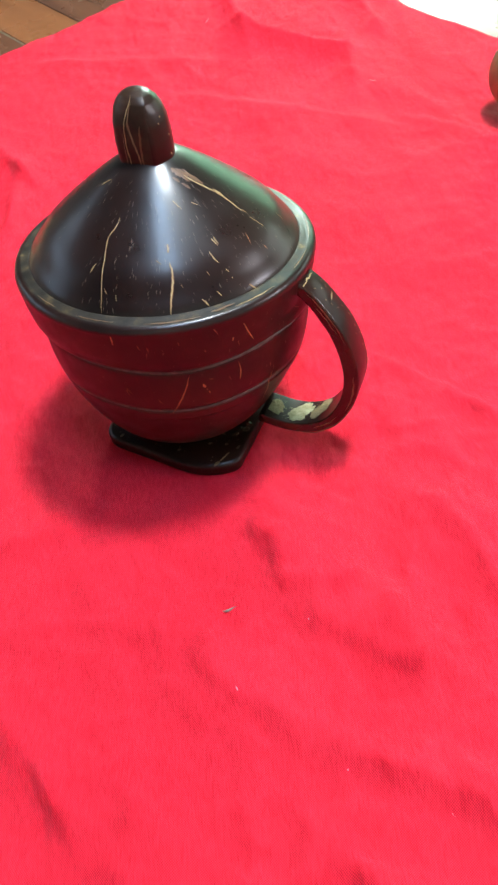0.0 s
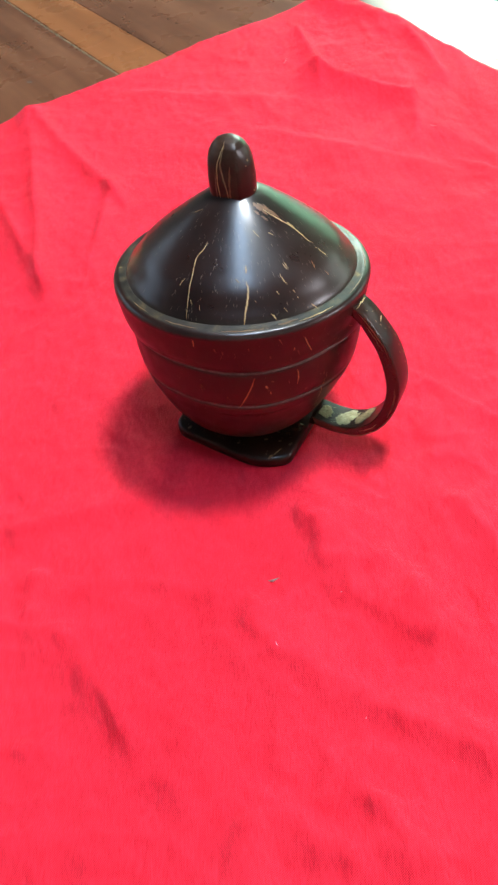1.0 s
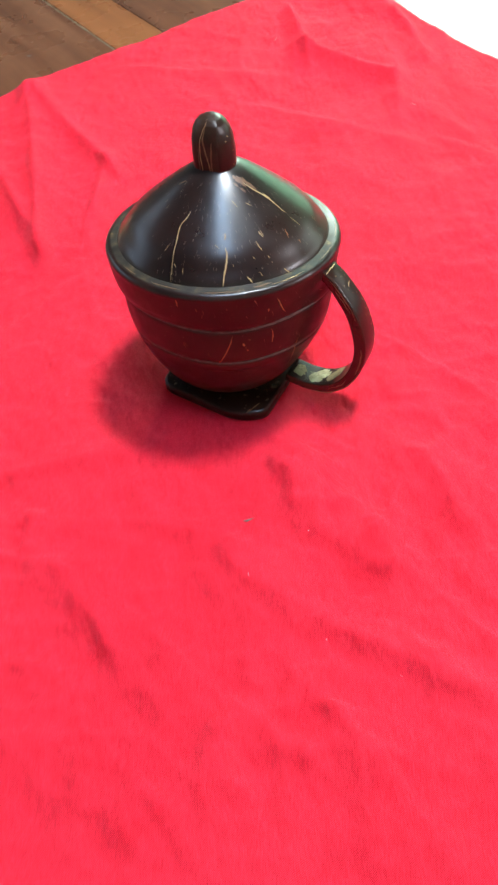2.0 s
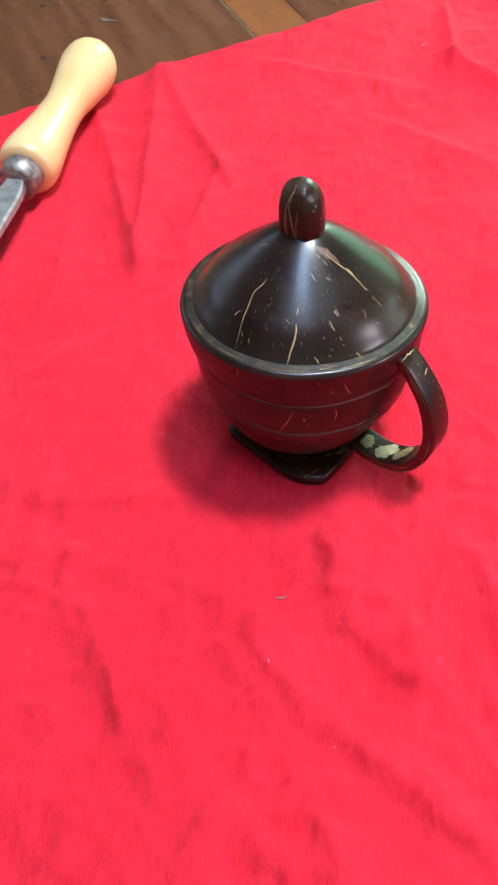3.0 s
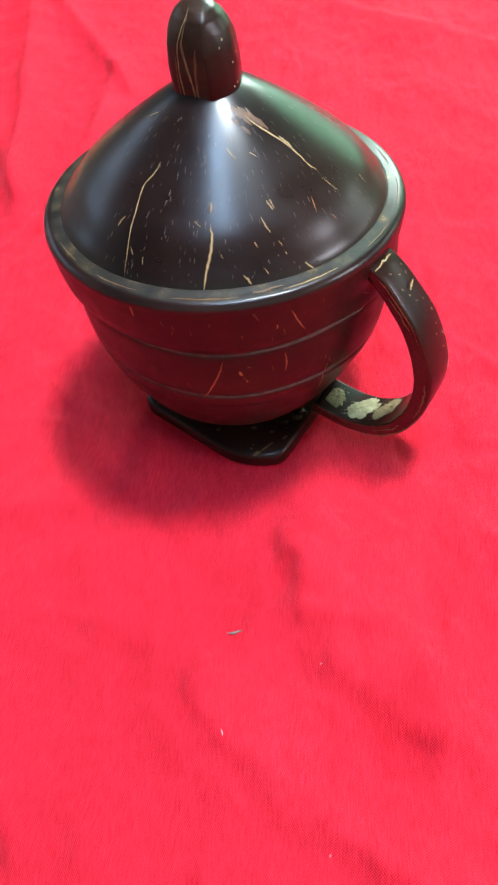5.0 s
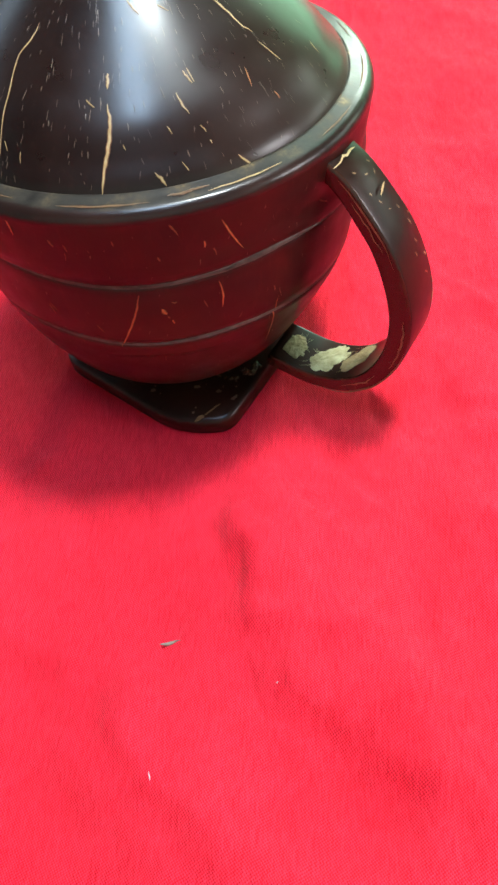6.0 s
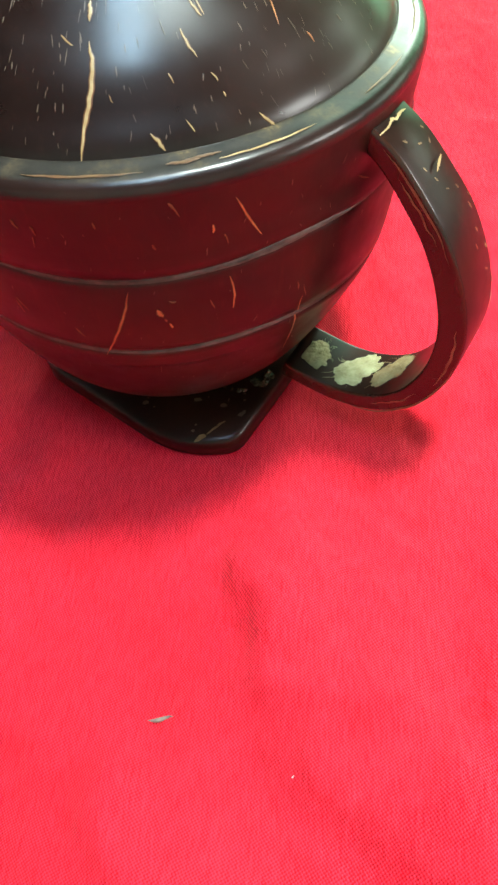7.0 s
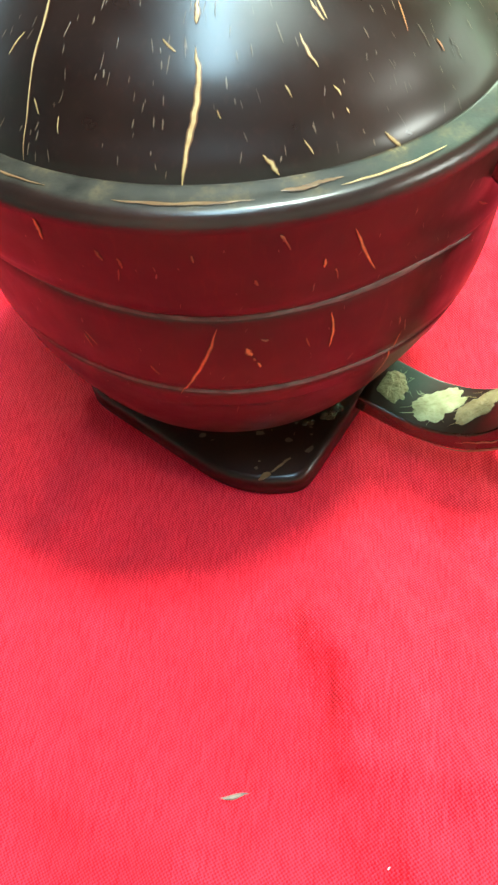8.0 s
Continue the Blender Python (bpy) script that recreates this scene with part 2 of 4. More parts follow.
# walls and ceiling are never in view: assumed, to bounce and shape the light
X0, X1, Y0, Y1, FZ, CZ = -2.4, 3.0, -1.6, 3.2, -0.76, 1.65
structure("floor", [(X0 - 0.1, X1 + 0.1, Y0 - 0.1, Y1 + 0.1, FZ - 0.1, FZ)], FLOOR, "dark grey cement floor")
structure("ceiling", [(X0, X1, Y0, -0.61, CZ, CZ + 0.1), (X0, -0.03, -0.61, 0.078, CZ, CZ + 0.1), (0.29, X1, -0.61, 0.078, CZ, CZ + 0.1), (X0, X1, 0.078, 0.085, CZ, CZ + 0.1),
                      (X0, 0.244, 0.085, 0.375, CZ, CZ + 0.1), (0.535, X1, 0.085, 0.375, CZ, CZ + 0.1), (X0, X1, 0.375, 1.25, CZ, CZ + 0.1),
                      (X0, 0.55, 1.25, 1.95, CZ, CZ + 0.1), (1.35, X1, 1.25, 1.95, CZ, CZ + 0.1), (X0, X1, 1.95, Y1, CZ, CZ + 0.1)], CEILING, "unseen dark ceiling with three assumed lamp openings")
structure("wall_west", [(X0 - 0.1, X0, Y0 - 0.1, 0.28, FZ, CZ + 0.1), (X0 - 0.1, X0, 2.32, Y1 + 0.1, FZ, CZ + 0.1), (X0 - 0.1, X0, 0.28, 2.32, FZ, 0.66), (X0 - 0.1, X0, 0.28, 2.32, 1.50, CZ + 0.1)], WALL, "unseen grey plastered wall with an assumed window")
structure("wall_east", [(X1, X1 + 0.1, Y0 - 0.1, -1.05, FZ, CZ + 0.1), (X1, X1 + 0.1, -0.05, 0.58, FZ, CZ + 0.1), (X1, X1 + 0.1, 2.02, Y1 + 0.1, FZ, CZ + 0.1), (X1, X1 + 0.1, 0.58, 2.02, FZ, 0.20), (X1, X1 + 0.1, 0.58, 2.02, 1.04, CZ + 0.1), (X1, X1 + 0.1, -1.05, -0.05, FZ, 0.74), (X1, X1 + 0.1, -1.05, -0.05, 1.50, CZ + 0.1)], WALL, "unseen grey plastered wall with two assumed windows")
structure("wall_south", [(X0, X1, Y0 - 0.1, Y0, FZ, CZ + 0.1)], WALL, "unseen plain grey plastered wall")
structure("wall_north", [(X0, 0.62, Y1, Y1 + 0.1, FZ, CZ + 0.1), (2.7, X1, Y1, Y1 + 0.1, FZ, CZ + 0.1), (0.62, 2.7, Y1, Y1 + 0.1, FZ, -0.35), (0.62, 2.7, Y1, Y1 + 0.1, 1.6, CZ + 0.1)],
          WALL, "unseen grey plastered wall with a wide open window")


def build_backdrop():
    m, t, b = material("sunlit_garden", 0.9)
    f = grain(t, coords(t), 5, 6, 0.65)
    colour = ramp(t, f, (0.3, (0.05, 0.16, 0.08)), (0.5, (0.20, 0.50, 0.30)), (0.7, (0.45, 0.85, 0.60)))
    t.links.new(colour, b.inputs["Emission Color"])
    b.inputs["Emission Strength"].default_value = 6.0
    b.inputs["Base Color"].default_value = (0.05, 0.12, 0.04, 1)
    bm = bmesh.new()
    box(bm, -1.5, 8.0, 5.0, 5.05, -2.0, 3.2)
    return tagged(part("backdrop", bm, m, smooth=False), "blurred sunlit green garden outside the window", "garden", kind="structure")


build_backdrop()


# ---- table ----
TURN = radians(32.0)
TABLE = Matrix.Rotation(TURN, 4, "Z")  # local x runs across the planks, local y along them


def plank(x0, x1, y0, y1, mat, parent):
    bm = bmesh.new()
    box(bm, x0, x1, y0, y1, -0.034, -0.003, 0.0004)
    return part("plank", bm, mat, parent, smooth=False)


def build_table():
    table = empty("wooden_table", TABLE @ Matrix.Translation((0, 0, FZ)), "old varnished plank table with a scratched glossy top", "table")
    up = Matrix.Translation((0, 0, -FZ))
    pieces = []
    for x0, x1, mat in ((-0.47, -0.172, PLANK_DARK), (-0.170, 0.1250, PLANK_DARK), (0.1270, 0.1712, PLANK_ORANGE), (0.1714, 0.413, PLANK_DARK)):
        pieces.append(plank(x0, x1, -0.72, 0.98, mat, table))
    bm = bmesh.new()
    box(bm, 0.1248, 0.1272, -0.719, 0.979, -0.030, -0.0036)
    pieces.append(part("joint_line", bm, JOINT, table, "pale sawdust packed in the joint"))
    bm = bmesh.new()
    box(bm, -0.40, 0.35, -0.62, 0.88, -0.11, -0.0345)
    pieces.append(part("apron", bm, PLANK_DARK, table, smooth=False))
    for x in (-0.36, 0.31):
        for y in (-0.58, 0.84):
            bm = bmesh.new()
            box(bm, x - 0.035, x + 0.035, y - 0.035, y + 0.035, FZ, -0.1105, 0.004)
            pieces.append(part("leg", bm, PLANK_DARK, table, smooth=False))
    # a pale scuff and a dark plugged hole in the varnish
    for name, x, y, sx, sy, mat, label in (("scuff", 0.2345, 0.479, 0.024, 0.0032, SCUFF, "pale scuff in the varnish"), ("plug", 0.1538, 0.582, 0.005, 0.004, STEEL, "grey plugged nail hole"),
                                           ("nail_hole", -0.0099, 0.5239, 0.0022, 0.0020, NAIL, "dark nail hole"), ("nail_hole", -0.0314, 0.4347, 0.0022, 0.0019, NAIL, "dark nail hole"), ("scuff", 0.068, 0.4127, 0.0028, 0.0012, SCUFF, "pale speck in the varnish"),
                                           ("scuff", 0.0326, 0.4654, 0.010, 0.0016, SCUFF, "pale scuff in the varnish")):
        bm = bmesh.new()
        bmesh.ops.create_circle(bm, cap_ends=True, segments=18, radius=1.0, matrix=Matrix.Translation((x, y, -0.0026)) @ Matrix.Rotation(radians(-50), 4, "Z") @ Matrix.Diagonal((sx, sy, 1, 1)))
        for v in bm.verts:
            v.co.xy += Vector((noise.noise(v.co * 200), noise.noise(v.co * 170))) * 0.0012
        pieces.append(part(name, bm, mat, table, label))
    for p in pieces:
        p.matrix_parent_inverse = up
    return table


build_table()

# ---- red cloth ----
# near folds: the crest's line, height, and the widths of its steep and its gentle side in millimetres
CRESTS = [
    ([(0.010, -0.064), (0.018, -0.079), (0.0215, -0.090), (0.0205, -0.104)], 3.4, 6.0, 17),
    ([(-0.014, -0.110), (-0.009, -0.123), (0.005, -0.138), (0.025, -0.152), (0.047, -0.166), (0.062, -0.175), (0.085, -0.190)], 3.0, 6, 17),
    ([(0.022, -0.111), (0.036, -0.118), (0.052, -0.128), (0.068, -0.138)], 2.0, 6, 14),
    ([(-0.092, -0.108), (-0.076, -0.130), (-0.055, -0.158), (-0.043, -0.172), (-0.030, -0.200)], 2.6, 7, 17),
    ([(-0.099, -0.084), (-0.0985, -0.096), (-0.100, -0.110)], 2.2, 4, 5),
    ([(-0.095, -0.106), (-0.081, -0.096), (-0.052, -0.097), (-0.029, -0.105), (-0.017, -0.112)], 1.6, 5, 7),
    ([(0.056, -0.101), (0.054, -0.112), (0.049, -0.122)], 1.8, 4, 6),
    ([(0.076, -0.064), (0.086, -0.085), (0.090, -0.100), (0.092, -0.122)], 2.0, 6, 12),
    ([(-0.140, -0.064), (-0.085, -0.060), (-0.045, -0.056)], 2.2, 6, 14),
    ([(-0.060, -0.232), (-0.030, -0.218), (-0.004, -0.212)], 2.8, 8, 12), ([(0.030, -0.186), (0.024, -0.200), (0.014, -0.213)], 3.0, 7, 9),
]
# far folds as x0, y0, x1, y1, height and half-width in millimetres
FOLDS_FAR = [
    (-0.117, 0.112, -0.152, 0.314, 5.0, 9), (-0.083, 0.200, -0.143, 0.312, 4.0, 8), (-0.088, 0.160, -0.083, 0.200, 3.5, 8),
    (-0.120, 0.120, -0.185, 0.262, 4.0, 8), (0.058, 0.400, 0.064, 0.322, 5.0, 8), (0.066, 0.330, 0.112, 0.286, 6.0, 9),
    (0.140, 0.375, 0.150, 0.312, 5.0, 7), (0.127, 0.290, 0.117, 0.225, 3.5, 8), (0.070, 0.014, 0.125, -0.050, 1.0, 3),
    (0.080, 0.455, 0.130, 0.405, 6.0, 12), (-0.060, 0.330, 0.030, 0.300, 2.0, 12), (0.030, 0.250, 0.120, 0.190, 2.5, 12),
    (-0.150, 0.020, -0.090, 0.080, 2.0, 9),
]
FOLDS_OUTER = [
    (0.070, -0.175, 0.090, -0.200, 1.5, 8), (-0.040, -0.150, -0.015, -0.200, 1.2, 9), (-0.080, -0.120, -0.040, -0.190, 1.3, 10),
    (0.080, -0.080, 0.100, -0.130, 1.3, 8), (-0.120, -0.150, -0.090, -0.220, 1.3, 9), (0.030, -0.195, 0.055, -0.235, 1.4, 7),
    (-0.170, 0.150, -0.160, 0.050, 1.5, 10), (0.150, 0.180, 0.200, 0.120, 1.8, 10),
]


def build_cloth():
    step = 0.0018
    us, vs = np.arange(-0.323, 0.42 + step, step), np.arange(-0.46, 0.36 + step, step)
    U, V = np.meshgrid(us, vs, indexing="ij")
    # local x across the planks (edge at +0.323), local y along them (edge at +0.36)
    lx, ly = -U, V.copy()
    edge = lambda s, k: np.array([noise.noise(Vector((q * 9.0, k, 0.3))) for q in s])
    lx = lx + (edge(vs, 1.0) * 0.006)[None, :] * np.clip((lx - 0.24) / 0.08, 0, 1)
    ly = ly + (edge(us, 5.0) * 0.005)[:, None] * np.clip((ly - 0.28) / 0.08, 0, 1)
    # the far corner is pulled out and dips between two folds
    cx = np.clip((lx - 0.20) / 0.12, 0, 1) * np.clip((ly - 0.22) / 0.13, 0, 1)
    lx += cx * 0.018
    ly -= cx * 0.004 + 0.016 * np.exp(-(((lx - 0.315) / 0.012) ** 2)) * np.clip((ly - 0.25) / 0.1, 0, 1) * 0.5
    c, s = math.cos(TURN), math.sin(TURN)
    X, Y = c * lx - s * ly, s * lx + c * ly
    Z = np.zeros_like(X)
    for points, high, steep, gentle in CRESTS:
        line = spline(points, 6)
        near, side, along = np.full(X.shape, 9.0), np.zeros(X.shape), np.zeros(X.shape)
        for k, (a, b) in enumerate(zip(line, line[1:])):
            dx, dy = b - a
            length = math.hypot(dx, dy)
            t = np.clip(((X - a[0]) * dx + (Y - a[1]) * dy) / length ** 2, 0, 1)
            d = np.hypot(X - a[0] - t * dx, Y - a[1] - t * dy)
            hit = d < near
            near[hit], side[hit], along[hit] = d[hit], ((X - a[0]) * dy - (Y - a[1]) * dx)[hit], ((k + t) / (len(line) - 1))[hit]
        fade = np.clip(np.sin(math.pi * np.clip(along, 0.0, 1.0)) * 2.2, 0.12, 1.0)
        w = np.where(side > 0, steep * 0.8, gentle) * 0.001
        fade = fade * (0.85 + 0.15 * np.sin(along * 9.0 + high * 40))
        Z += high * 0.0018 * fade * np.exp(-(near / w) ** np.where(side > 0, 1.7, 1.3))
    for x0, y0, x1, y1, high, wide in FOLDS_FAR + FOLDS_OUTER:
        dx, dy = x1 - x0, y1 - y0
        length = math.hypot(dx, dy)
        t = ((X - x0) * dx + (Y - y0) * dy) / length ** 2
        d = ((X - x0) * dy - (Y - y0) * dx) / length
        d = d + 0.0012 * np.sin(t * 4.0 + x0 * 90)
        tt = np.clip(t, 0, 1)
        over = (t - tt) * length
        w = wide * 0.001 * (0.75 + 0.5 * tt)
        ridge = np.where(d > 0, np.exp(-(np.abs(d) / w) ** 1.35), np.exp(-(np.abs(d) / (w * 0.6)) ** 1.5))
        Z += high * (0.0012 if y0 < 0.1 else 0.0013) * ridge * np.exp(-(over / 0.016) ** 2)
    # many small sharp creases, mostly in the part that has been bunched up by hand
    rnd = random.Random(21)
    for k in range(190):
        loose = k < 120
        x0, y0 = (rnd.uniform(-0.17, 0.14), rnd.uniform(-0.27, -0.03)) if loose else (rnd.uniform(-0.25, 0.26), rnd.uniform(-0.02, 0.40))
        a = radians(rnd.choice((-52, -40, -62, 8, 35, 78, -85)) + rnd.gauss(0, 12))
        length, w = rnd.uniform(0.008, 0.030 if loose else 0.050), rnd.uniform(0.0022, 0.0050)
        high = rnd.uniform(0.0006, 0.0021) * (1.0 if loose else 0.6) * rnd.choice((1, 1, -0.8))
        dx, dy = math.cos(a), math.sin(a)
        along, d = (X - x0) * dx + (Y - y0) * dy, (X - x0) * dy - (Y - y0) * dx
        d = d + rnd.uniform(-6, 6) * along ** 2
        Z += high * np.exp(-np.abs(along / length) ** 3) * np.where(d > 0, np.exp(-(np.abs(d) / (w * rnd.uniform(1.5, 4.0))) ** 1.1), np.exp(-(np.abs(d) / w) ** 1.4))
    flat = np.stack([X.ravel(), Y.ravel()], 1)
    rough = np.empty(len(flat))
    for i, (x, y) in enumerate(flat):
        p = Vector((x * 13, y * 13, 0.7))
        bend = noise.noise_vector(p * 0.8) * 0.6
        crease = 1 - abs(noise.noise(Vector((x * 20 + 3, y * 14, 2.1)) + bend)) * 5
        small = 1 - abs(noise.noise(Vector((x * 46, y * 58 + 9, 4.4)) + bend * 1.7)) * 5
        where = 0.5 + 0.5 * noise.noise(p * 0.7 + Vector((5, 5, 5)))
        facet = 0.22 - abs(noise.noise(Vector((x * 21, y * 17, 6.6)) + bend * 1.3))
        near = 1.25 - 0.75 * min(1.0, max(0.0, (y + 0.05) / 0.2))
        facet2 = 0.2 - abs(noise.noise(Vector((x * 50, y * 44, 1.6)) + bend * 2.0))
        facet3 = 0.2 - abs(noise.noise(Vector((x * 96 + 4, y * 84, 3.9)) + bend * 3.0))
        rough[i] = 0.0009 * noise.noise(p) + 0.0010 * near * noise.noise(p * 2.3 + bend) + 0.0056 * facet * (0.35 + 0.8 * where) + 0.0034 * near * facet2 * (0.3 + where) + 0.0016 * near * facet3 * (0.2 + where) + 0.0006 * max(crease, 0) ** 1.5 * where + 0.0003 * near * max(small, 0) ** 1.4 * (0.4 + where) + 0.00015 * noise.noise(p * 11)
    Z += rough.reshape(X.shape)
    Z += 0.0055 * np.exp(-((X - 0.022) ** 2 + (Y + 0.092) ** 2) / (2 * 0.030 ** 2))
    # pressed flat under the cup's foot and lying low under the tool
    foot = np.hypot(X + 0.002, Y + 0.008)
    Z *= np.clip((foot - 0.036) / 0.030, 0, 1) ** 0.8
    Z = np.maximum(Z, -0.0016)
    n, m = X.shape
    verts = np.stack([X.ravel(), Y.ravel(), Z.ravel()], 1)
    idx = np.arange(n * m).reshape(n, m)
    faces = np.stack([idx[:-1, :-1], idx[:-1, 1:], idx[1:, 1:], idx[1:, :-1]], -1).reshape(-1, 4)
    me = bpy.data.meshes.new("red_cloth")
    me.from_pydata(verts.tolist(), [], faces.tolist())
    me.shade_smooth()
    me.materials.append(CLOTH)
    ob = new("red_cloth", me)
    solid = ob.modifiers.new("thickness", "SOLIDIFY")
    solid.thickness, solid.offset = 0.0006, -1.0
    ob_height = lambda x, y: float(Z.ravel()[np.argmin((X.ravel() - x) ** 2 + (Y.ravel() - y) ** 2)])
    return ob_height, tagged(ob, "creased bright red cotton cloth spread on a wooden table", "cloth")


cloth_height, red_cloth = build_cloth()

# ---- coconut cup ----
RIM = 0.0803
NZ = Vector((math.tan(radians(3.4)), math.tan(radians(5.65)), 1.0)).normalized()
UX = Vector((1, 0, -NZ.x / NZ.z)).normalized()
UY = NZ.cross(UX)
CUP = Matrix.Translation(Vector((0, 0, RIM)) - NZ * RIM) @ Matrix((UX, UY, NZ)).transposed().to_4x4()

BOWL_OUT = [(0.0200, 0.0050), (0.0265, 0.0085), (0.0335, 0.0160), (0.0392, 0.0260), (0.0432, 0.0355), (0.0448, 0.0405)]
BOWL_MID = [(0.0455, 0.0432), (0.0466, 0.0500), (0.0472, 0.0590)]
BOWL_TOP = [(0.0486, 0.0622), (0.0500, 0.0660), (0.0512, 0.0720), (0.0519, 0.0770)]
LIP = [(0.0521, 0.0785), (0.0518, 0.0797), (0.0510, 0.0806), (0.0500, 0.0810), (0.0486, 0.0813), (0.0474, 0.0816), (0.0467, 0.0817), (0.0462, 0.0813), (0.0459, 0.0790)]
BOWL_IN = [(0.0455, 0.0700), (0.0440, 0.0560), (0.0390, 0.0360), (0.0280, 0.0180), (0.0120, 0.0115)]
LID = [(0.0474, 0.0796), (0.0459, 0.0828), (0.0430, 0.0862), (0.0388, 0.0911), (0.0328, 0.0962), (0.0264, 0.1012), (0.0198, 0.1061), (0.0146, 0.1097), (0.0108, 0.1121), (0.0080, 0.1136)]


def bowl_profile():
    p = list(map(tuple, spline(BOWL_OUT, 6)))
    p += [(0.0447, 0.0413), (0.0443, 0.0418), (0.0448, 0.0425)]
    p += list(map(tuple, spline(BOWL_MID, 5)))
    p += [(0.0470, 0.0598), (0.0466, 0.0605), (0.0473, 0.0612)]
    p += list(map(tuple, spline(BOWL_TOP + LIP, 4)))
    p += list(map(tuple, spline(BOWL_IN, 4)))
    return p


def wobble(r, z, a):
    """The hand-cut shell is not quite round, and its grooves wander."""
    k = 1 + 0.010 * math.cos(2 * a - 0.2) + 0.003 * math.sin(3 * a + 2.0)
    if 0.012 < z < 0.068 and r > 0.03:
        k += 0.050 * max(0.0, math.cos(a + 0.25)) ** 2 * min(1, (z - 0.012) / 0.03) * min(1, (0.068 - z) / 0.006)
    dz = 0.0007 * math.sin(a * 2 + 1.0) + 0.0005 * math.sin(5 * a) if 0.036 < z < 0.066 and r > 0.040 else 0.0
    dz += 0.0010 * math.exp(-((math.degrees(a) + 360) % 360 - 312) ** 2 / 420) * math.exp(-((z - 0.0606) / 0.0035) ** 2) if r > 0.040 else 0.0
    return r * k, z + dz


def lid_wobble(r, z, a):
    k = 1 + (0.010 * math.cos(2 * a - 0.2) + 0.003 * math.sin(3 * a + 2.0)) * min(1.0, r / 0.03)
    return r * k, z


def paint_by(ob, mat, test):
    ob.data.materials.append(mat)
    for f in ob.data.polygons:
        if test(f.center):
            f.material_index = len(ob.data.materials) - 1


def on_profile(profile, wob, lift):
    """The surface of revolution as a function of azimuth in degrees and height."""
    pts = np.array(profile)

    def at(az, z):
        r = float(np.interp(z, pts[:, 1], pts[:, 0]))
        h = 0.0004
        dr = (np.interp(z + h, pts[:, 1], pts[:, 0]) - np.interp(z - h, pts[:, 1], pts[:, 0])) / (2 * h)
        a = radians(az)
        r, z = wob(r, z, a)
        n = Vector((1.0, -float(dr))).normalized()
        return Vector(((r + n.x * lift) * math.cos(a), (r + n.x * lift) * math.sin(a), z + n.y * lift))

    return at


OUT_CURVE = sorted([q for q in bowl_profile()[:len(bowl_profile()) - 17] if q[0] > 0.02 and q[1] < 0.0785], key=lambda q: q[1])
LID_CURVE = sorted(map(tuple, spline(LID, 6)), key=lambda q: q[1])
ON_BOWL = on_profile(OUT_CURVE, wobble, 0.00012)
ON_GROOVE = on_profile([q for q in OUT_CURVE if q[1] not in (0.0413, 0.0418, 0.0598, 0.0605)], wobble, 0.00030)
ON_LID = on_profile(LID_CURVE, lid_wobble, 0.00012)


def ribbon(bm, surface, points, width, seed, up=None):
    """A thin inlaid fibre along points of azimuth and height, tapering, with darker edges."""
    rnd = random.Random(seed)
    line = spline([(p[0], p[1] * 1000) for p in points], 9 if width > 0.0004 else 3)
    places = [surface(a, z / 1000) for a, z in line]
    n = len(places)
    rows = []
    for i, p in enumerate(places):
        d = (places[min(i + 1, n - 1)] - places[max(i - 1, 0)]).normalized()
        out = up or Vector((p.x, p.y, 0.02)).normalized()
        side = d.cross(out).normalized()
        taper = max(0.06, math.sin(math.pi * min(1, (i + 0.15) / (n - 0.7))) ** 0.6)
        w = width * 0.5 * taper * (0.85 + 0.3 * noise.noise(Vector((i * 0.35, seed, 1.3))))
        j = side * noise.noise(Vector((i * 0.3, seed, 7.7))) * 0.22 * width
        rows.append([bm.verts.new(p + side * w * k + j + out * (min(0.00006, width * 0.06) if abs(k) < 1 else 0.0)) for k in (-1, -0.55, 0.55, 1)])
    for a, b in zip(rows, rows[1:]):
        for k in range(3):
            f = bm.faces.new((a[k], a[k + 1], b[k + 1], b[k]))
            f.material_index = 0 if k == 1 else 1


def fibre(name, bm, mat, parent, label=""):
    ob = part(name, bm, mat, parent, label)
    ob.data.materials.append(FIBRE_EDGE)
    return ob


def flecks(surface, count, z0, z1, a0, a1, seed):
    """Short ticks of fibre along the nut's grain, from stem to tip."""
    rnd = random.Random(seed)
    bm = bmesh.new()
    for k in range(count):
        a, z = rnd.uniform(a0, a1) if rnd.random() < 0.4 else rnd.uniform(-130, -20), rnd.uniform(z0, z1)
        size = rnd.uniform(0.0004, 0.0012) if rnd.random() < 0.9 else rnd.uniform(0.0012, 0.0018)
        tilt = rnd.gauss(0, 0.22) * size * 700
        ribbon(bm, surface, [(a - tilt, z + size / 2), (a, z), (a + tilt, z - size / 2)], rnd.choice((0.00010, 0.00013, 0.00018, 0.00024)), k)
    return bm


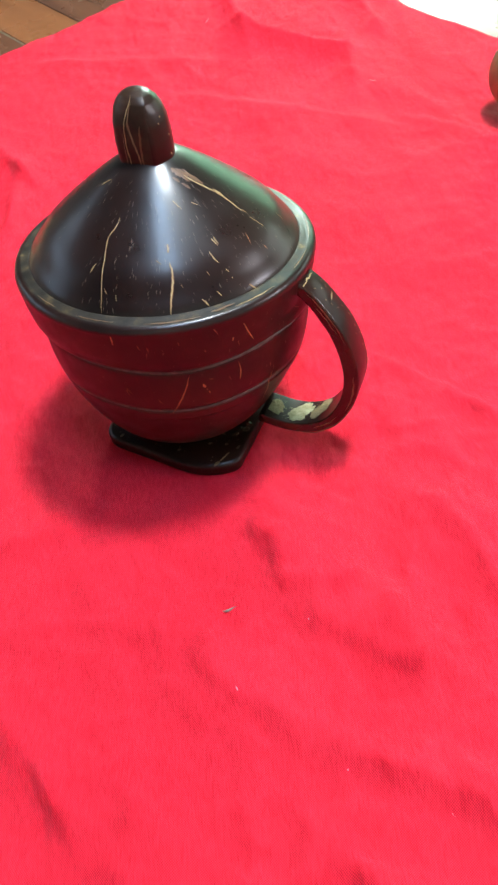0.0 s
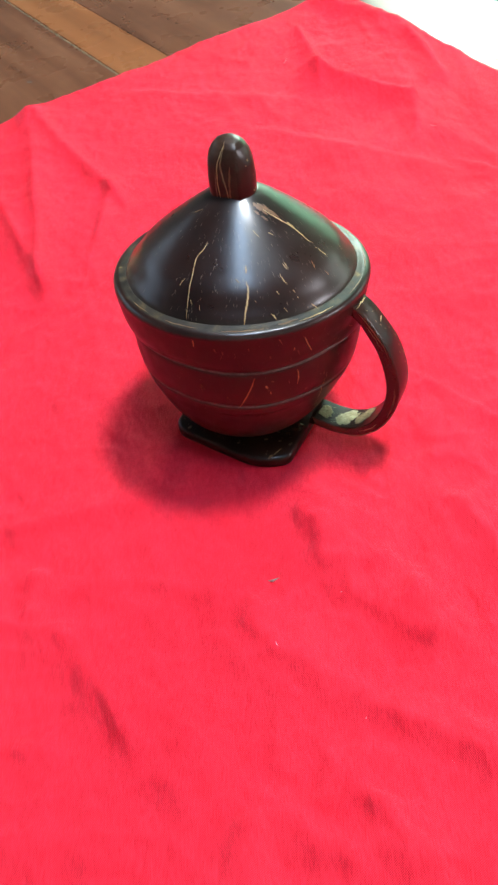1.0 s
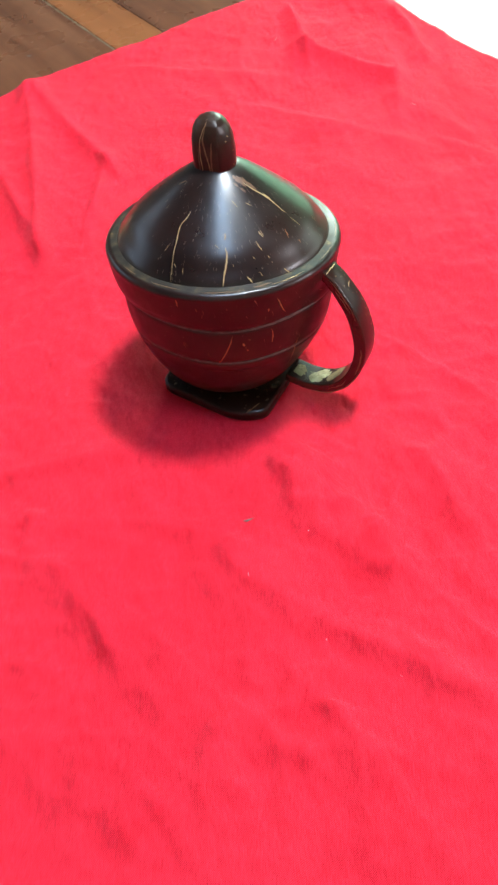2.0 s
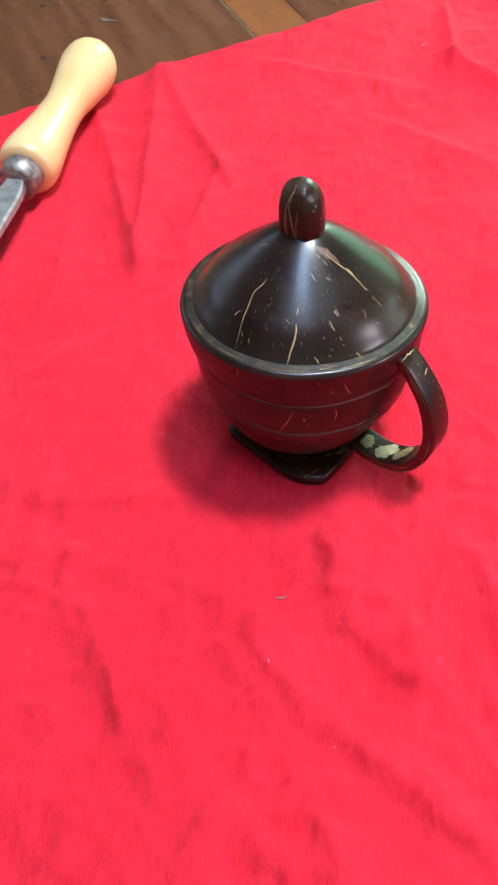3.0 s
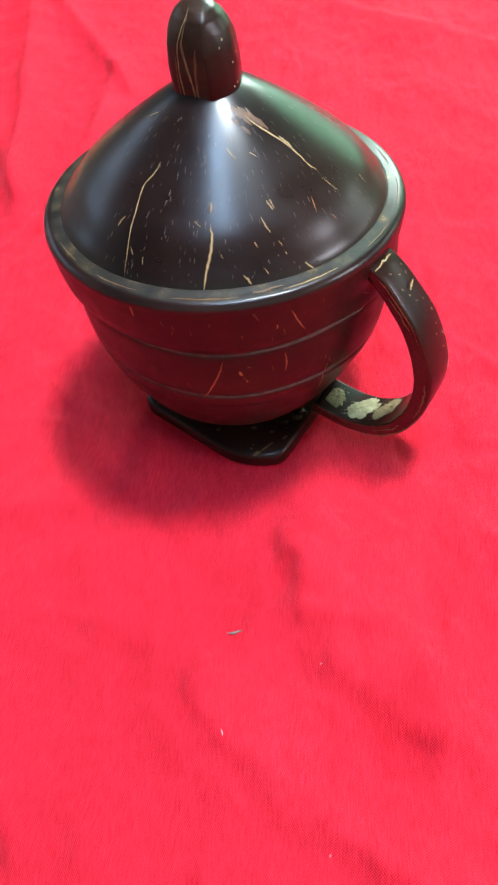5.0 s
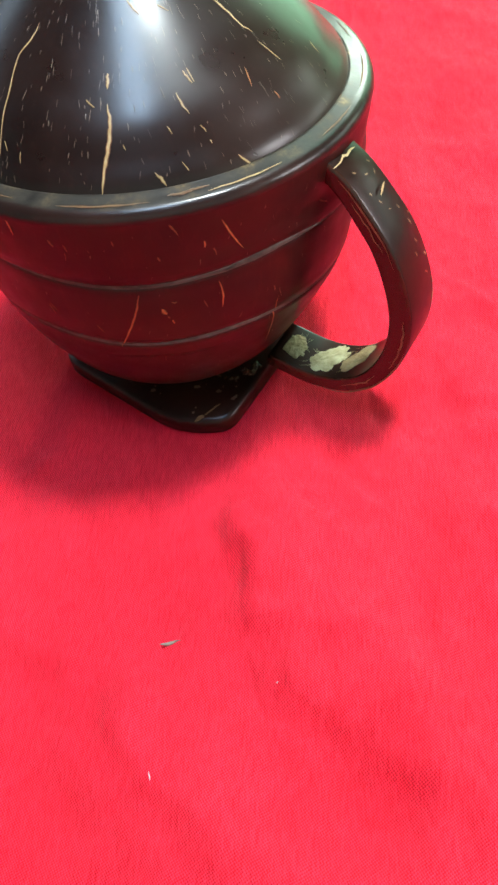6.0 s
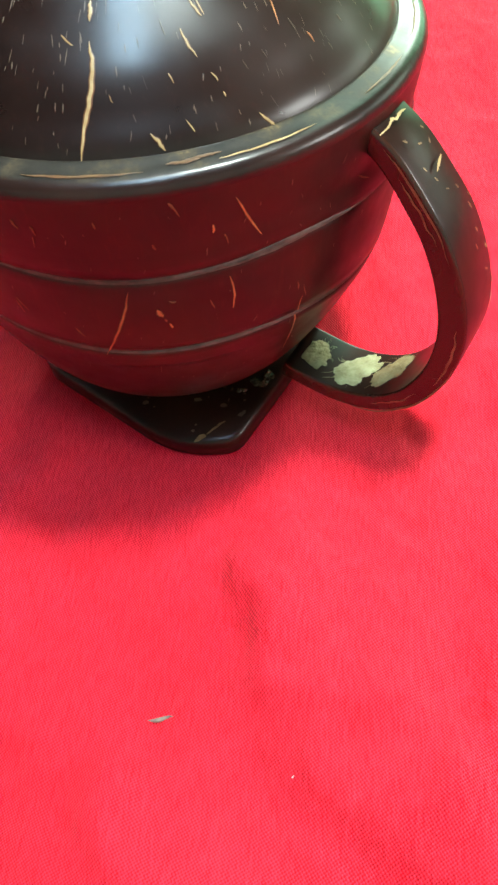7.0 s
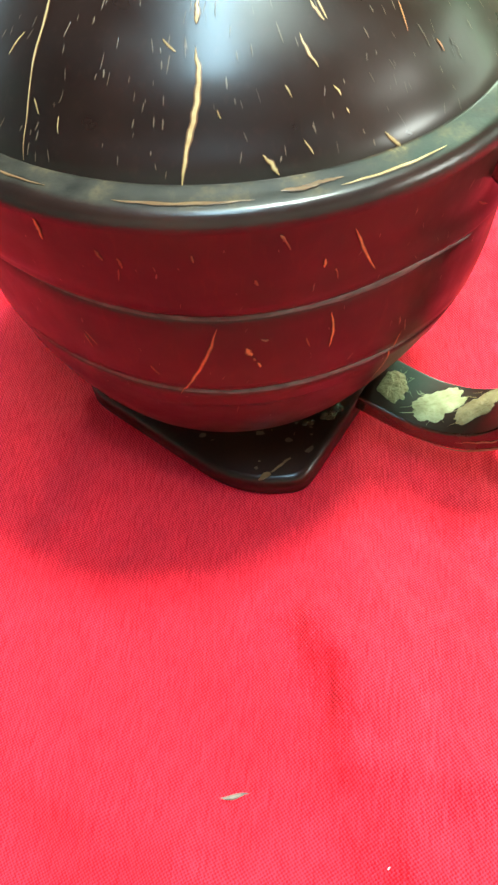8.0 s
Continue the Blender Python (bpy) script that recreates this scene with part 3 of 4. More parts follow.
# pale fibres in the lid and bowl: azimuth in degrees and height
LID_STREAKS = [
    ([(-61.0, 0.1117), (-58.0, 0.1107), (-56.5, 0.1094)], 0.0018, "brown"),
    ([(-53.0, 0.1112), (-50.5, 0.1102), (-48.0, 0.1089)], 0.0020, "brown"),
    ([(-43.0, 0.1090), (-41.0, 0.1078), (-39.5, 0.1062)], 0.0012, "brown"),
    ([(-36.0, 0.1046), (-34.5, 0.1034), (-33.5, 0.1020)], 0.0009, False),
    ([(-120.0, 0.1029), (-120.7, 0.1010), (-123.7, 0.0986), (-122.2, 0.0948), (-120.4, 0.0891), (-118.2, 0.0819)], 0.0006, False),
    ([(-87.6, 0.0974), (-87.7, 0.0965), (-87.9, 0.0955)], 0.0009, False),
    ([(-88.2, 0.0938), (-87.7, 0.0916), (-88.6, 0.0883), (-90.0, 0.0852), (-90.8, 0.0814)], 0.0011, False),
    ([(-77.8, 0.0841), (-76.5, 0.0831), (-75.6, 0.0819)], 0.0008, False),
    ([(-56.5, 0.0836), (-55.0, 0.0821), (-53.6, 0.0805)], 0.0007, False),
    ([(-67.1, 0.0939), (-66.5, 0.0924), (-65.3, 0.0909)], 0.0006, False),
    ([(-94.9, 0.0944), (-93.5, 0.0939), (-92.0, 0.0934)], 0.0005, False),
    ([(-62.6, 0.0962), (-62.0, 0.0953), (-61.1, 0.0944)], 0.0006, False),
    ([(-42.6, 0.0939), (-43.4, 0.0927), (-44.4, 0.0912)], 0.0004, True),
    ([(-63.4, 0.0891), (-62.8, 0.0886), (-62.5, 0.0880)], 0.0004, False),
    ([(-125.6, 0.0931), (-126.8, 0.0921), (-127.3, 0.0909)], 0.0004, False),
    ([(-118.8, 0.0880), (-117.9, 0.0873), (-117.1, 0.0866)], 0.0004, False),
    ([(-54.2, 0.1115), (-48.2, 0.1084), (-38.0, 0.1045), (-33.8, 0.1012), (-32.8, 0.0986), (-30.8, 0.0968)], 0.0007, False),
    ([(-31.8, 0.0957), (-30.6, 0.0940), (-29.5, 0.0921)], 0.0004, False),
    ([(-58.3, 0.1113), (-54.7, 0.1099), (-50.2, 0.1079)], 0.0016, "brown"),
    ([(-45.4, 0.1107), (-44.4, 0.1085), (-41.3, 0.1069)], 0.0013, "brown"),
    ([(-66.0, 0.1100), (-63.0, 0.1094), (-61.0, 0.1086)], 0.0012, "brown"), ([(-60.0, 0.1084), (-57.0, 0.1076), (-55.0, 0.1067)], 0.0011, "brown"),
    ([(-76.6, 0.1057), (-74.2, 0.1046), (-71.9, 0.1036)], 0.0005, False),
    ([(-62.1, 0.1043), (-60.1, 0.1038), (-57.8, 0.1032)], 0.0004, False),
    ([(-61.2, 0.0964), (-60.8, 0.0954), (-60.4, 0.0945)], 0.0004, False),
    ([(-12.5, 0.0909), (-13.0, 0.0898), (-13.0, 0.0885)], 0.0004, False),
    ([(-38.6, 0.0894), (-38.2, 0.0888), (-38.1, 0.0879)], 0.0004, True),
    ([(-158.3, 0.1072), (-156.3, 0.1081), (-150.6, 0.1092)], 0.0004, False),
    ([(-113.1, 0.0869), (-113.0, 0.0861), (-112.5, 0.0853)], 0.0003, False),
    ([(-70.7, 0.0849), (-70.0, 0.0841), (-69.6, 0.0834)], 0.0003, False),
    ([(-72.2, 0.0900), (-71.8, 0.0895), (-71.4, 0.0888)], 0.0003, False),
    ([(-62.1, 0.0868), (-61.9, 0.0865), (-61.8, 0.0862)], 0.0003, False),
    ([(-84.7, 0.0885), (-84.4, 0.0880), (-84.1, 0.0877)], 0.0003, False),
]
BOWL_STREAKS = [
    ([(-65.3, 0.0754), (-63.1, 0.0709), (-60.4, 0.0661)], 0.0006, True),
    ([(-66.5, 0.0582), (-65.8, 0.0546), (-66.3, 0.0507)], 0.0006, True),
    ([(-87.4, 0.0586), (-89.3, 0.0535), (-92.7, 0.0471), (-96.7, 0.0408)], 0.0007, True),
    ([(-49.6, 0.0470), (-50.2, 0.0426), (-49.8, 0.0345), (-49.2, 0.0270)], 0.0005, True),
    ([(-113.0, 0.0780), (-112.7, 0.0765), (-112.8, 0.0743)], 0.0008, True),
    ([(-101.6, 0.0485), (-100.9, 0.0473), (-99.9, 0.0463)], 0.0004, True),
    ([(-84.2, 0.0366), (-84.6, 0.0346), (-85.0, 0.0322)], 0.0003, True),
    ([(-101.3, 0.0713), (-101.5, 0.0701), (-101.8, 0.0687)], 0.0003, True),
    ([(-49.5, 0.0498), (-49.1, 0.0482), (-48.5, 0.0464)], 0.0003, True),
    ([(-82.2, 0.0540), (-81.9, 0.0530), (-81.4, 0.0521)], 0.0012, True), ([(-80.2, 0.0503), (-79.9, 0.0497), (-79.7, 0.0490)], 0.0006, True), ([(-81.0, 0.0516), (-80.7, 0.0508)], 0.0005, True),
    ([(-79.5, 0.0556), (-78.7, 0.0552), (-78.0, 0.0553)], 0.0004, True), ([(-69.7, 0.0712), (-69.5, 0.0704), (-69.6, 0.0694)], 0.0006, True), ([(-67.6, 0.0686), (-67.3, 0.0680)], 0.0004, True),
    ([(-80.6, 0.0692), (-80.4, 0.0686), (-80.1, 0.0679)], 0.0005, True), ([(-100.9, 0.0735), (-100.7, 0.0726), (-100.6, 0.0715)], 0.0005, True), ([(-104.2, 0.0745), (-103.9, 0.0737), (-103.4, 0.0726)], 0.0005, True),
    ([(-51.2, 0.0512), (-50.9, 0.0503), (-50.8, 0.0492)], 0.0004, True), ([(-71.0, 0.0542), (-70.7, 0.0531), (-70.2, 0.0520)], 0.0004, True), ([(-89.7, 0.0747), (-89.6, 0.0740), (-89.5, 0.0733)], 0.0004, True),
    ([(-76.9, 0.0771), (-76.3, 0.0763), (-75.8, 0.0753)], 0.0005, True), ([(-114.4, 0.0527), (-113.3, 0.0514), (-112.2, 0.0500)], 0.0003, True),
    ([(-76.5, 0.0766), (-75.8, 0.0754), (-75.2, 0.0741)], 0.0003, True),
    ([(-67.4, 0.0683), (-67.1, 0.0674), (-67.0, 0.0664)], 0.0003, True),
    ([(-114.7, 0.0519), (-114.1, 0.0505), (-113.7, 0.0489)], 0.0004, True),
    ([(-37.5, 0.0681), (-36.1, 0.0672), (-34.3, 0.0661)], 0.0004, False),
]
HANDLE_STREAKS = [
    ([(0.110, 0.2), (0.113, 3.0), (0.107, 5.2), (0.115, 6.2), (0.112, 8.5), (0.117, 11.0)], 0.0006), ([(0.256, 6.4), (0.248, 8.6), (0.243, 10.8)], 0.0008), ([(0.19, 6.0), (0.195, 7.2)], 0.0004),
    ([(0.34, 10.5), (0.355, 11.0)], 0.0005), ([(0.42, 11.5), (0.43, 12.3)], 0.0006), ([(0.45, 9.0), (0.46, 10.5)], 0.0005), ([(0.54, 11.0), (0.52, 12.5)], 0.0006), ([(0.30, 9.5), (0.31, 9.9)], 0.0005),
    ([(0.16, 3.2), (0.17, 4.0)], 0.0005), ([(0.21, 9.5), (0.20, 10.4)], 0.0005), ([(0.17, 10.5), (0.18, 11.2)], 0.0004), ([(0.29, 6.0), (0.295, 6.9)], 0.0004),
    ([(0.38, 9.2), (0.39, 9.8)], 0.0005), ([(0.33, 12.2), (0.34, 13.0)], 0.0004), ([(0.48, 12.4), (0.50, 12.9)], 0.0005), ([(0.23, 3.5), (0.24, 3.9)], 0.0004), ([(0.26, 4.8), (0.27, 5.2)], 0.0004), ([(0.40, 7.4), (0.41, 7.6)], 0.0004),
]
RIM_STREAKS = [(-101, -80, 0.0497, 0.0016), (-76, -70, 0.0489, 0.0022), (-67, -48, 0.0498, 0.0015), (-72, -66, 0.0486, 0.0016), (-128, -112, 0.0492, 0.0009), (-35, -20, 0.0496, 0.0012), (-12, 6, 0.0496, 0.0010), (14, 24, 0.0490, 0.0010), (-150, -138, 0.0490, 0.0009)]
LINTS = [(-0.0009, -0.1339, 0.0020, 100), (0.0544, -0.1795, 0.0012, 120), (0.0279, -0.1617, 0.0008, 60), (0.0254, -0.114, 0.0007, 30), (0.0418, 0.3592, 0.0085, 62), (0.130, 0.235, 0.005, -35)]


LIP_R, LIP_Z = zip(*LIP[6:1:-1])
GROOVE_LINES = [
    ([(-112, 0.0612), (-92, 0.0614), (-70, 0.0622), (-52, 0.0630), (-38, 0.0626)], 0.0006), ([(-75, 0.0604), (-60, 0.0604), (-48, 0.0608), (-38, 0.0624)], 0.0011),
    # last strip: the lower groove's bevel reflection, coloured in together with its dust
    ([(-66, 0.0613), (-56, 0.0616), (-44, 0.0620)], 0.0006), ([(-96, 0.0420), (-80, 0.0422), (-62, 0.0424), (-46, 0.0422)], 0.0012),
]


def build_cup():
    cup = empty("coconut_cup", CUP, "polished dark coconut-shell lidded cup with curved handle and square foot", "cup")
    bowl = part("bowl", revolve(bowl_profile(), 200, wobble), BOWL_SHELL, cup, "dark brown shell bowl with two scored grooves")
    bowl.data.materials.append(RIM_WORN)
    bowl.data.materials.append(DUST)
    rows = bowl_profile()
    grooves = {k for k in range(len(rows) - 1) for q in ((0.0443, 0.0418), (0.0466, 0.0605)) if q in (rows[k], rows[k + 1])}
    worn = {k for k in range(len(rows) - 1) if min(rows[k][0], rows[k + 1][0]) > 0.0457 and min(rows[k][1], rows[k + 1][1]) > 0.0778}
    for f in bowl.data.polygons:
        if f.index // 200 in grooves:
            f.material_index = 2
        elif f.index // 200 in worn:
            f.material_index = 1
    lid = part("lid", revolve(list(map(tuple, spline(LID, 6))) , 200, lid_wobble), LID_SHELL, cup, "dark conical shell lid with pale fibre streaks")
    for points, width, warm in LID_STREAKS:
        bm = bmesh.new()
        ribbon(bm, ON_LID, points, width, len(points) + int(points[0][0]))
        fibre("fibre", bm, {True: FIBRE_ORANGE, False: FIBRE, "brown": FIBRE_EDGE}[warm], lid)
    for points, width, warm in BOWL_STREAKS:
        bm = bmesh.new()
        ribbon(bm, ON_BOWL, points, width, len(points) + int(points[0][0]))
        fibre("fibre", bm, FIBRE_EDGE if width < 0.00055 and len(points) < 4 else FIBRE_ORANGE if warm else FIBRE, bowl)
    tagged(part("fleck_scatter", flecks(ON_LID, 300, 0.0825, 0.1105, -200, 20, 3), FLECK, lid), "tiny pale flecks in the shell", kind="stuff")
    tagged(part("fleck_scatter", flecks(ON_BOWL, 150, 0.012, 0.076, -200, 20, 4), FLECK, bowl), "tiny pale flecks in the shell", kind="stuff")
    for a0, a1, r, width in RIM_STREAKS:
        bm = bmesh.new()
        ring = lambda az, z, r=r: Vector((math.cos(radians(az)) * r, math.sin(radians(az)) * r, 0) ) * wobble(1, 0, radians(az))[0] + Vector((0, 0, float(np.interp(r, LIP_R, LIP_Z)) + 0.00012))
        ribbon(bm, ring, [(a0, 0), ((2 * a0 + a1) / 3, 0), ((a0 + 2 * a1) / 3, 0), (a1, 0)], width * 0.5, int(a0), Vector((0, 0, 1)))
        fibre("fibre", bm, FIBRE if a0 in (-98, -67) else STRIPE, bowl)
    for points, width in GROOVE_LINES:
        bm = bmesh.new()
        ribbon(bm, ON_GROOVE, points, width * 0.8, 7)
        part("groove_edge", bm, DUST, bowl, "dusty pale edge of a scored groove")
    build_knob(lid)
    build_handle(cup)
    build_foot(cup)
    return cup


KNOB_ROWS = [(0.1085, 0.0092), (0.1135, 0.0096), (0.1190, 0.0097), (0.1245, 0.0092), (0.1285, 0.0081), (0.1310, 0.0066), (0.1327, 0.0048), (0.1337, 0.0026), (0.1341, 0.0006)]


def knob_at(az, z, lift=0.0):
    """A shell wedge: arched top, rounded square section with one crisp edge at the front."""
    rows = np.array(KNOB_ROWS)
    w = float(np.interp(z, rows[:, 0], rows[:, 1])) * 0.94 + lift
    a = radians(az)
    ca, sa = math.cos(a), math.sin(a)
    e = 0.62 + 0.38 * min(1.0, max(0.0, (z - 0.1260) / 0.0060))
    x = math.copysign(abs(ca) ** e, ca) * w
    y = math.copysign(abs(sa) ** e, sa) * w * 0.78
    if y < 0:
        y -= 0.0036 * max(0.0, 1 - abs(x - 0.0022) / 0.0090) * min(1, w / 0.006)
    return Vector((x - 0.0011 - 0.05 * (z - 0.112), y + 0.0008, z))


def build_knob(lid):
    bm = bmesh.new()
    rings = []
    seg = 96
    for z, w in spline(KNOB_ROWS, 5):
        rings.append([bm.verts.new(knob_at(360 * i / seg, z)) for i in range(seg)])
    for a, b in zip(rings, rings[1:]):
        for i in range(seg):
            bm.faces.new((a[i], a[(i + 1) % seg], b[(i + 1) % seg], b[i]))
    bm.faces.new(rings[-1])
    bm.faces.new(rings[0])
    knob = part("knob", bm, SHELL, lid, "striped dark shell knob with a blunt round top")
    paint_by(knob, KNOB, lambda c: c.y < 0.0012 and c.x < 0.0004)
    stripe = lambda az, z: knob_at(az, z, 0.00012)
    stripes = [([(-112, 0.1118), (-116, 0.1165), (-117, 0.1215), (-115, 0.1265), (-113, 0.1300), (-108, 0.1332)], 0.0007, FIBRE), ([(-95, 0.1112), (-97, 0.1160), (-101, 0.1205), (-106, 0.1245), (-109, 0.1285), (-107, 0.1318)], 0.0008, STRIPE)]
    for az, top, width, mat in ((-92, 0.1255, 0.0009, FIBRE_EDGE), (-123, 0.1230, 0.0006, FIBRE_EDGE)):
        stripes.append(([(az, 0.1112), (az - 0.8, 0.1112 + (top - 0.1112) * 0.35), (az + 0.4, 0.1112 + (top - 0.1112) * 0.7), (az + 1.5, top)], width, mat))
    for points, width, mat in (*stripes,
                               ([(-50, 0.1265), (-47, 0.1271)], 0.0006, FIBRE), ([(-62, 0.1250), (-60, 0.1254)], 0.0005, FIBRE), ([(-35, 0.1205), (-34, 0.1209)], 0.0005, FIBRE),
                               ([(-40, 0.1145), (-38, 0.1149)], 0.0006, FIBRE), ([(-28, 0.1150), (-27, 0.1156)], 0.0005, FIBRE), ([(-15, 0.1220), (-14, 0.1225)], 0.0005, FIBRE)):
        bm = bmesh.new()
        ribbon(bm, stripe, points, width, int(points[0][0]))
        fibre("knob_fibre", bm, mat, lid)
    return knob


HANDLE_LINE = [(0.0480, 0.0780), (0.0520, 0.0766), (0.0568, 0.0728), (0.0618, 0.0668), (0.0672, 0.0590), (0.0713, 0.0488), (0.0730, 0.0382), (0.0711, 0.0266), (0.0650, 0.0158), (0.0562, 0.0098), (0.0455, 0.0080), (0.0330, 0.0100)]
HANDLE_AZ, HANDLE_FRONT, HANDLE_WIDE, HANDLE_THICK = -27.0, -0.0082, 0.0140, 0.0050


def handle_frame():
    line = spline(HANDLE_LINE, 6)
    d = np.gradient(line, axis=0)
    d /= np.linalg.norm(d, axis=1)[:, None]
    inward = np.stack([d[:, 1], -d[:, 0]], 1)
    flip = np.sign((inward * (np.array([0.045, 0.045]) - line)).sum(1))
    return line, inward * flip[:, None]


def on_handle(r, across, z):
    a = radians(HANDLE_AZ)
    return Vector((r * math.cos(a) - across * math.sin(a), r * math.sin(a) + across * math.cos(a), z))


def build_handle(cup):
    line, inward = handle_frame()
    bm = bmesh.new()
    rings = []
    n = len(line)
    # the strip is narrower at its upper end and thickest half way down
    slim = lambda s: 0.80 + 0.20 * min(1.0, max(0.0, (s - 0.12) / 0.45))
    swell = lambda s: 0.0014 * math.exp(-((s - 0.52) / 0.24) ** 2)
    section = []
    w, th = HANDLE_WIDE / 2, HANDLE_THICK
    for x, y in ((-1, 0), (1, 0), (1, 1), (-1, 1)):
        for k in range(5):
            b = math.pi / 2 * k / 4
            ox, oy = {(-1, 0): (-math.cos(b), -math.sin(b)), (1, 0): (math.sin(b), -math.cos(b)), (1, 1): (math.cos(b), math.sin(b)), (-1, 1): (-math.sin(b), math.cos(b))}[(x, y)]
            e = 0.0007
            section.append((x * (w - e) + ox * e, y * th + (e if y == 0 else -e) + oy * e))
    for i in range(n):
        ring = []
        for across, deep in section:
            dish = 0.0005 * (1 - (across / w) ** 2) if deep > th / 2 else 0.0009 * ((across / w) ** 2)
            q = line[i] + inward[i] * (deep - dish + swell(i / (n - 1)) if deep > th / 2 else deep + dish)
            ring.append(bm.verts.new(on_handle(q[0], HANDLE_FRONT + (w + across) * slim(i / (n - 1)), q[1])))
        rings.append(ring)
    m = len(section)
    for a, b in zip(rings, rings[1:]):
        for i in range(m):
            bm.faces.new((a[i], a[(i + 1) % m], b[(i + 1) % m], b[i]))
    bm.faces.new(rings[0])
    bm.faces.new(rings[-1])
    handle = part("handle", bm, SHELL, cup, "curved strip of dark shell, brown and glossy inside")
    a = radians(HANDLE_AZ)
    handle.data.materials.append(INNER_SHELL)
    for f in handle.data.polygons:
        across = -f.center.x * math.sin(a) + f.center.y * math.cos(a) - HANDLE_FRONT
        if across < 0.0005 or across > HANDLE_WIDE * 0.78 and abs(f.normal.x * math.sin(a) - f.normal.y * math.cos(a)) > 0.75:
            f.material_index = 1
    # pale layers in the cut edge of the shell
    for s0, s1, deep, width in ((0.14, 0.40, 0.0018, 0.0005), (0.22, 0.36, 0.0030, 0.0004), (0.52, 0.66, 0.0024, 0.0005), (0.60, 0.90, 0.0012, 0.0005), (0.70, 0.82, 0.0033, 0.0004)):
        bm = bmesh.new()
        rows = []
        steps = 24
        for k in range(steps + 1):
            g = (s0 + (s1 - s0) * k / steps) * (n - 1)
            i = min(n - 2, int(g))
            q = line[i] * (1 - g + i) + line[i + 1] * (g - i)
            dd = deep + 0.0006 * noise.noise(Vector((k * 0.2, s0 * 50, 0)))
            ww = width * math.sin(math.pi * (k + 0.3) / (steps + 0.6)) * 0.5
            rows.append([bm.verts.new(on_handle(*(lambda e: (e[0], HANDLE_FRONT - 0.00012, e[1]))(q + inward[i] * (dd + o)))) for o in (-ww, ww)])
        for u, v in zip(rows, rows[1:]):
            bm.faces.new((u[0], u[1], v[1], v[0]))
        part("shell_layer", bm, STRIPE, handle)
    # flecks on the outer face
    for pts, width in HANDLE_STREAKS:
        bm = bmesh.new()
        rows = []
        ss = spline(pts, 6)
        rnd = random.Random(int(pts[0][0] * 1000))
        places = []
        for s, v in ss:
            f = s * (n - 1)
            i = min(n - 2, int(f))
            q = line[i] * (1 - f + i) + line[i + 1] * (f - i)
            iv = inward[i]
            across = v * 0.001
            k = 0.0009 * ((across - w) / w) ** 2
            q = q + iv * (k - 0.00012)
            places.append((on_handle(q[0], HANDLE_FRONT + across * slim(s), q[1]), on_handle(-iv[0], 0, -iv[1])))
        for i, (p, out) in enumerate(places):
            d = (places[min(i + 1, len(places) - 1)][0] - places[max(i - 1, 0)][0]).normalized()
            side = d.cross(out).normalized() * width * 0.5 * rnd.uniform(0.5, 1.2) * (0.3 + 0.7 * math.sin(math.pi * (i + 0.5) / len(places)))
            rows.append((bm.verts.new(p - side), bm.verts.new(p + side)))
        for a, b in zip(rows, rows[1:]):
            bm.faces.new((a[0], a[1], b[1], b[0]))
        part("fibre", bm, FIBRE if width > 0.00055 else STRIPE, handle)
    # scraps of pale husk left on the inside
    for s, v, length, wide, seed in ((0.968, 6.8, 0.0078, 0.0090, 1), (0.880, 7.0, 0.0140, 0.0100, 2), (0.795, 8.0, 0.0145, 0.0086, 3)):
        bm = bmesh.new()
        rnd = random.Random(seed)
        f = s * (n - 1)
        rows = []
        for k in range(7):
            ring = []
            for i in range(40):
                a = 2 * math.pi * i / 40
                ragged = 1 + 0.30 * noise.noise(Vector((math.cos(a) * 2.2, math.sin(a) * 2.2, seed * 3.3))) + 0.20 * noise.noise(Vector((math.cos(a) * 7, math.sin(a) * 7, seed)))
                rr = k / 6 * ragged
                along, across = rr * math.cos(a) * length / 2, rr * math.sin(a) * wide / 2 + v * 0.001
                across += along * (0.35 if seed > 1 else 0.0)
                g = min(n - 2.001, max(0, f + along / 0.0022 * -1))
                j = int(g)
                q = line[j] * (1 - g + j) + line[j + 1] * (g - j)
                iv = inward[j] * (1 - g + j) + inward[j + 1] * (g - j)
                lump = 0.0011 * (1 - (k / 6) ** 4) * (0.75 + 0.5 * noise.noise(Vector((along * 900, across * 900, seed))))
                dish = 0.0005 * (1 - ((across - w) / w) ** 2)
                q = q + iv * (th + swell(g / (n - 1)) - dish + 0.00005 + max(lump, 0))
                ring.append(bm.verts.new(on_handle(q[0], HANDLE_FRONT + across, q[1])))
            rows.append(ring)
        for a, b in zip(rows, rows[1:]):
            for i in range(40):
                bm.faces.new((a[i], a[(i + 1) % 40], b[(i + 1) % 40], b[i]))
        bmesh.ops.remove_doubles(bm, verts=bm.verts, dist=1e-6)
        part("husk_scrap", bm, HUSK_TAN if seed == 3 else HUSK, handle, "tan husk scrap" if seed == 3 else "pale green husk scrap")
        bm = bmesh.new()
        # loose fibres at the fringe
        for k in range(10):
            a = rnd.uniform(0, 2 * math.pi)
            tip = []
            for reach in (0.8, 1.05, 1.30):
                along = reach * math.cos(a) * length / 2
                across = min(HANDLE_WIDE - 0.0006, max(0.0006, reach * math.sin(a) * wide / 2 + v * 0.001 + along * (0.35 if seed > 1 else 0.0)))
                g = min(n - 2.001, max(0, f + along / 0.0022 * -1))
                j = int(g)
                q = line[j] * (1 - g + j) + line[j + 1] * (g - j) + inward[j] * (th + swell(g / (n - 1)) + 0.0002)
                tip.append(on_handle(q[0], HANDLE_FRONT + across, q[1]))
                a += rnd.gauss(0, 0.10)
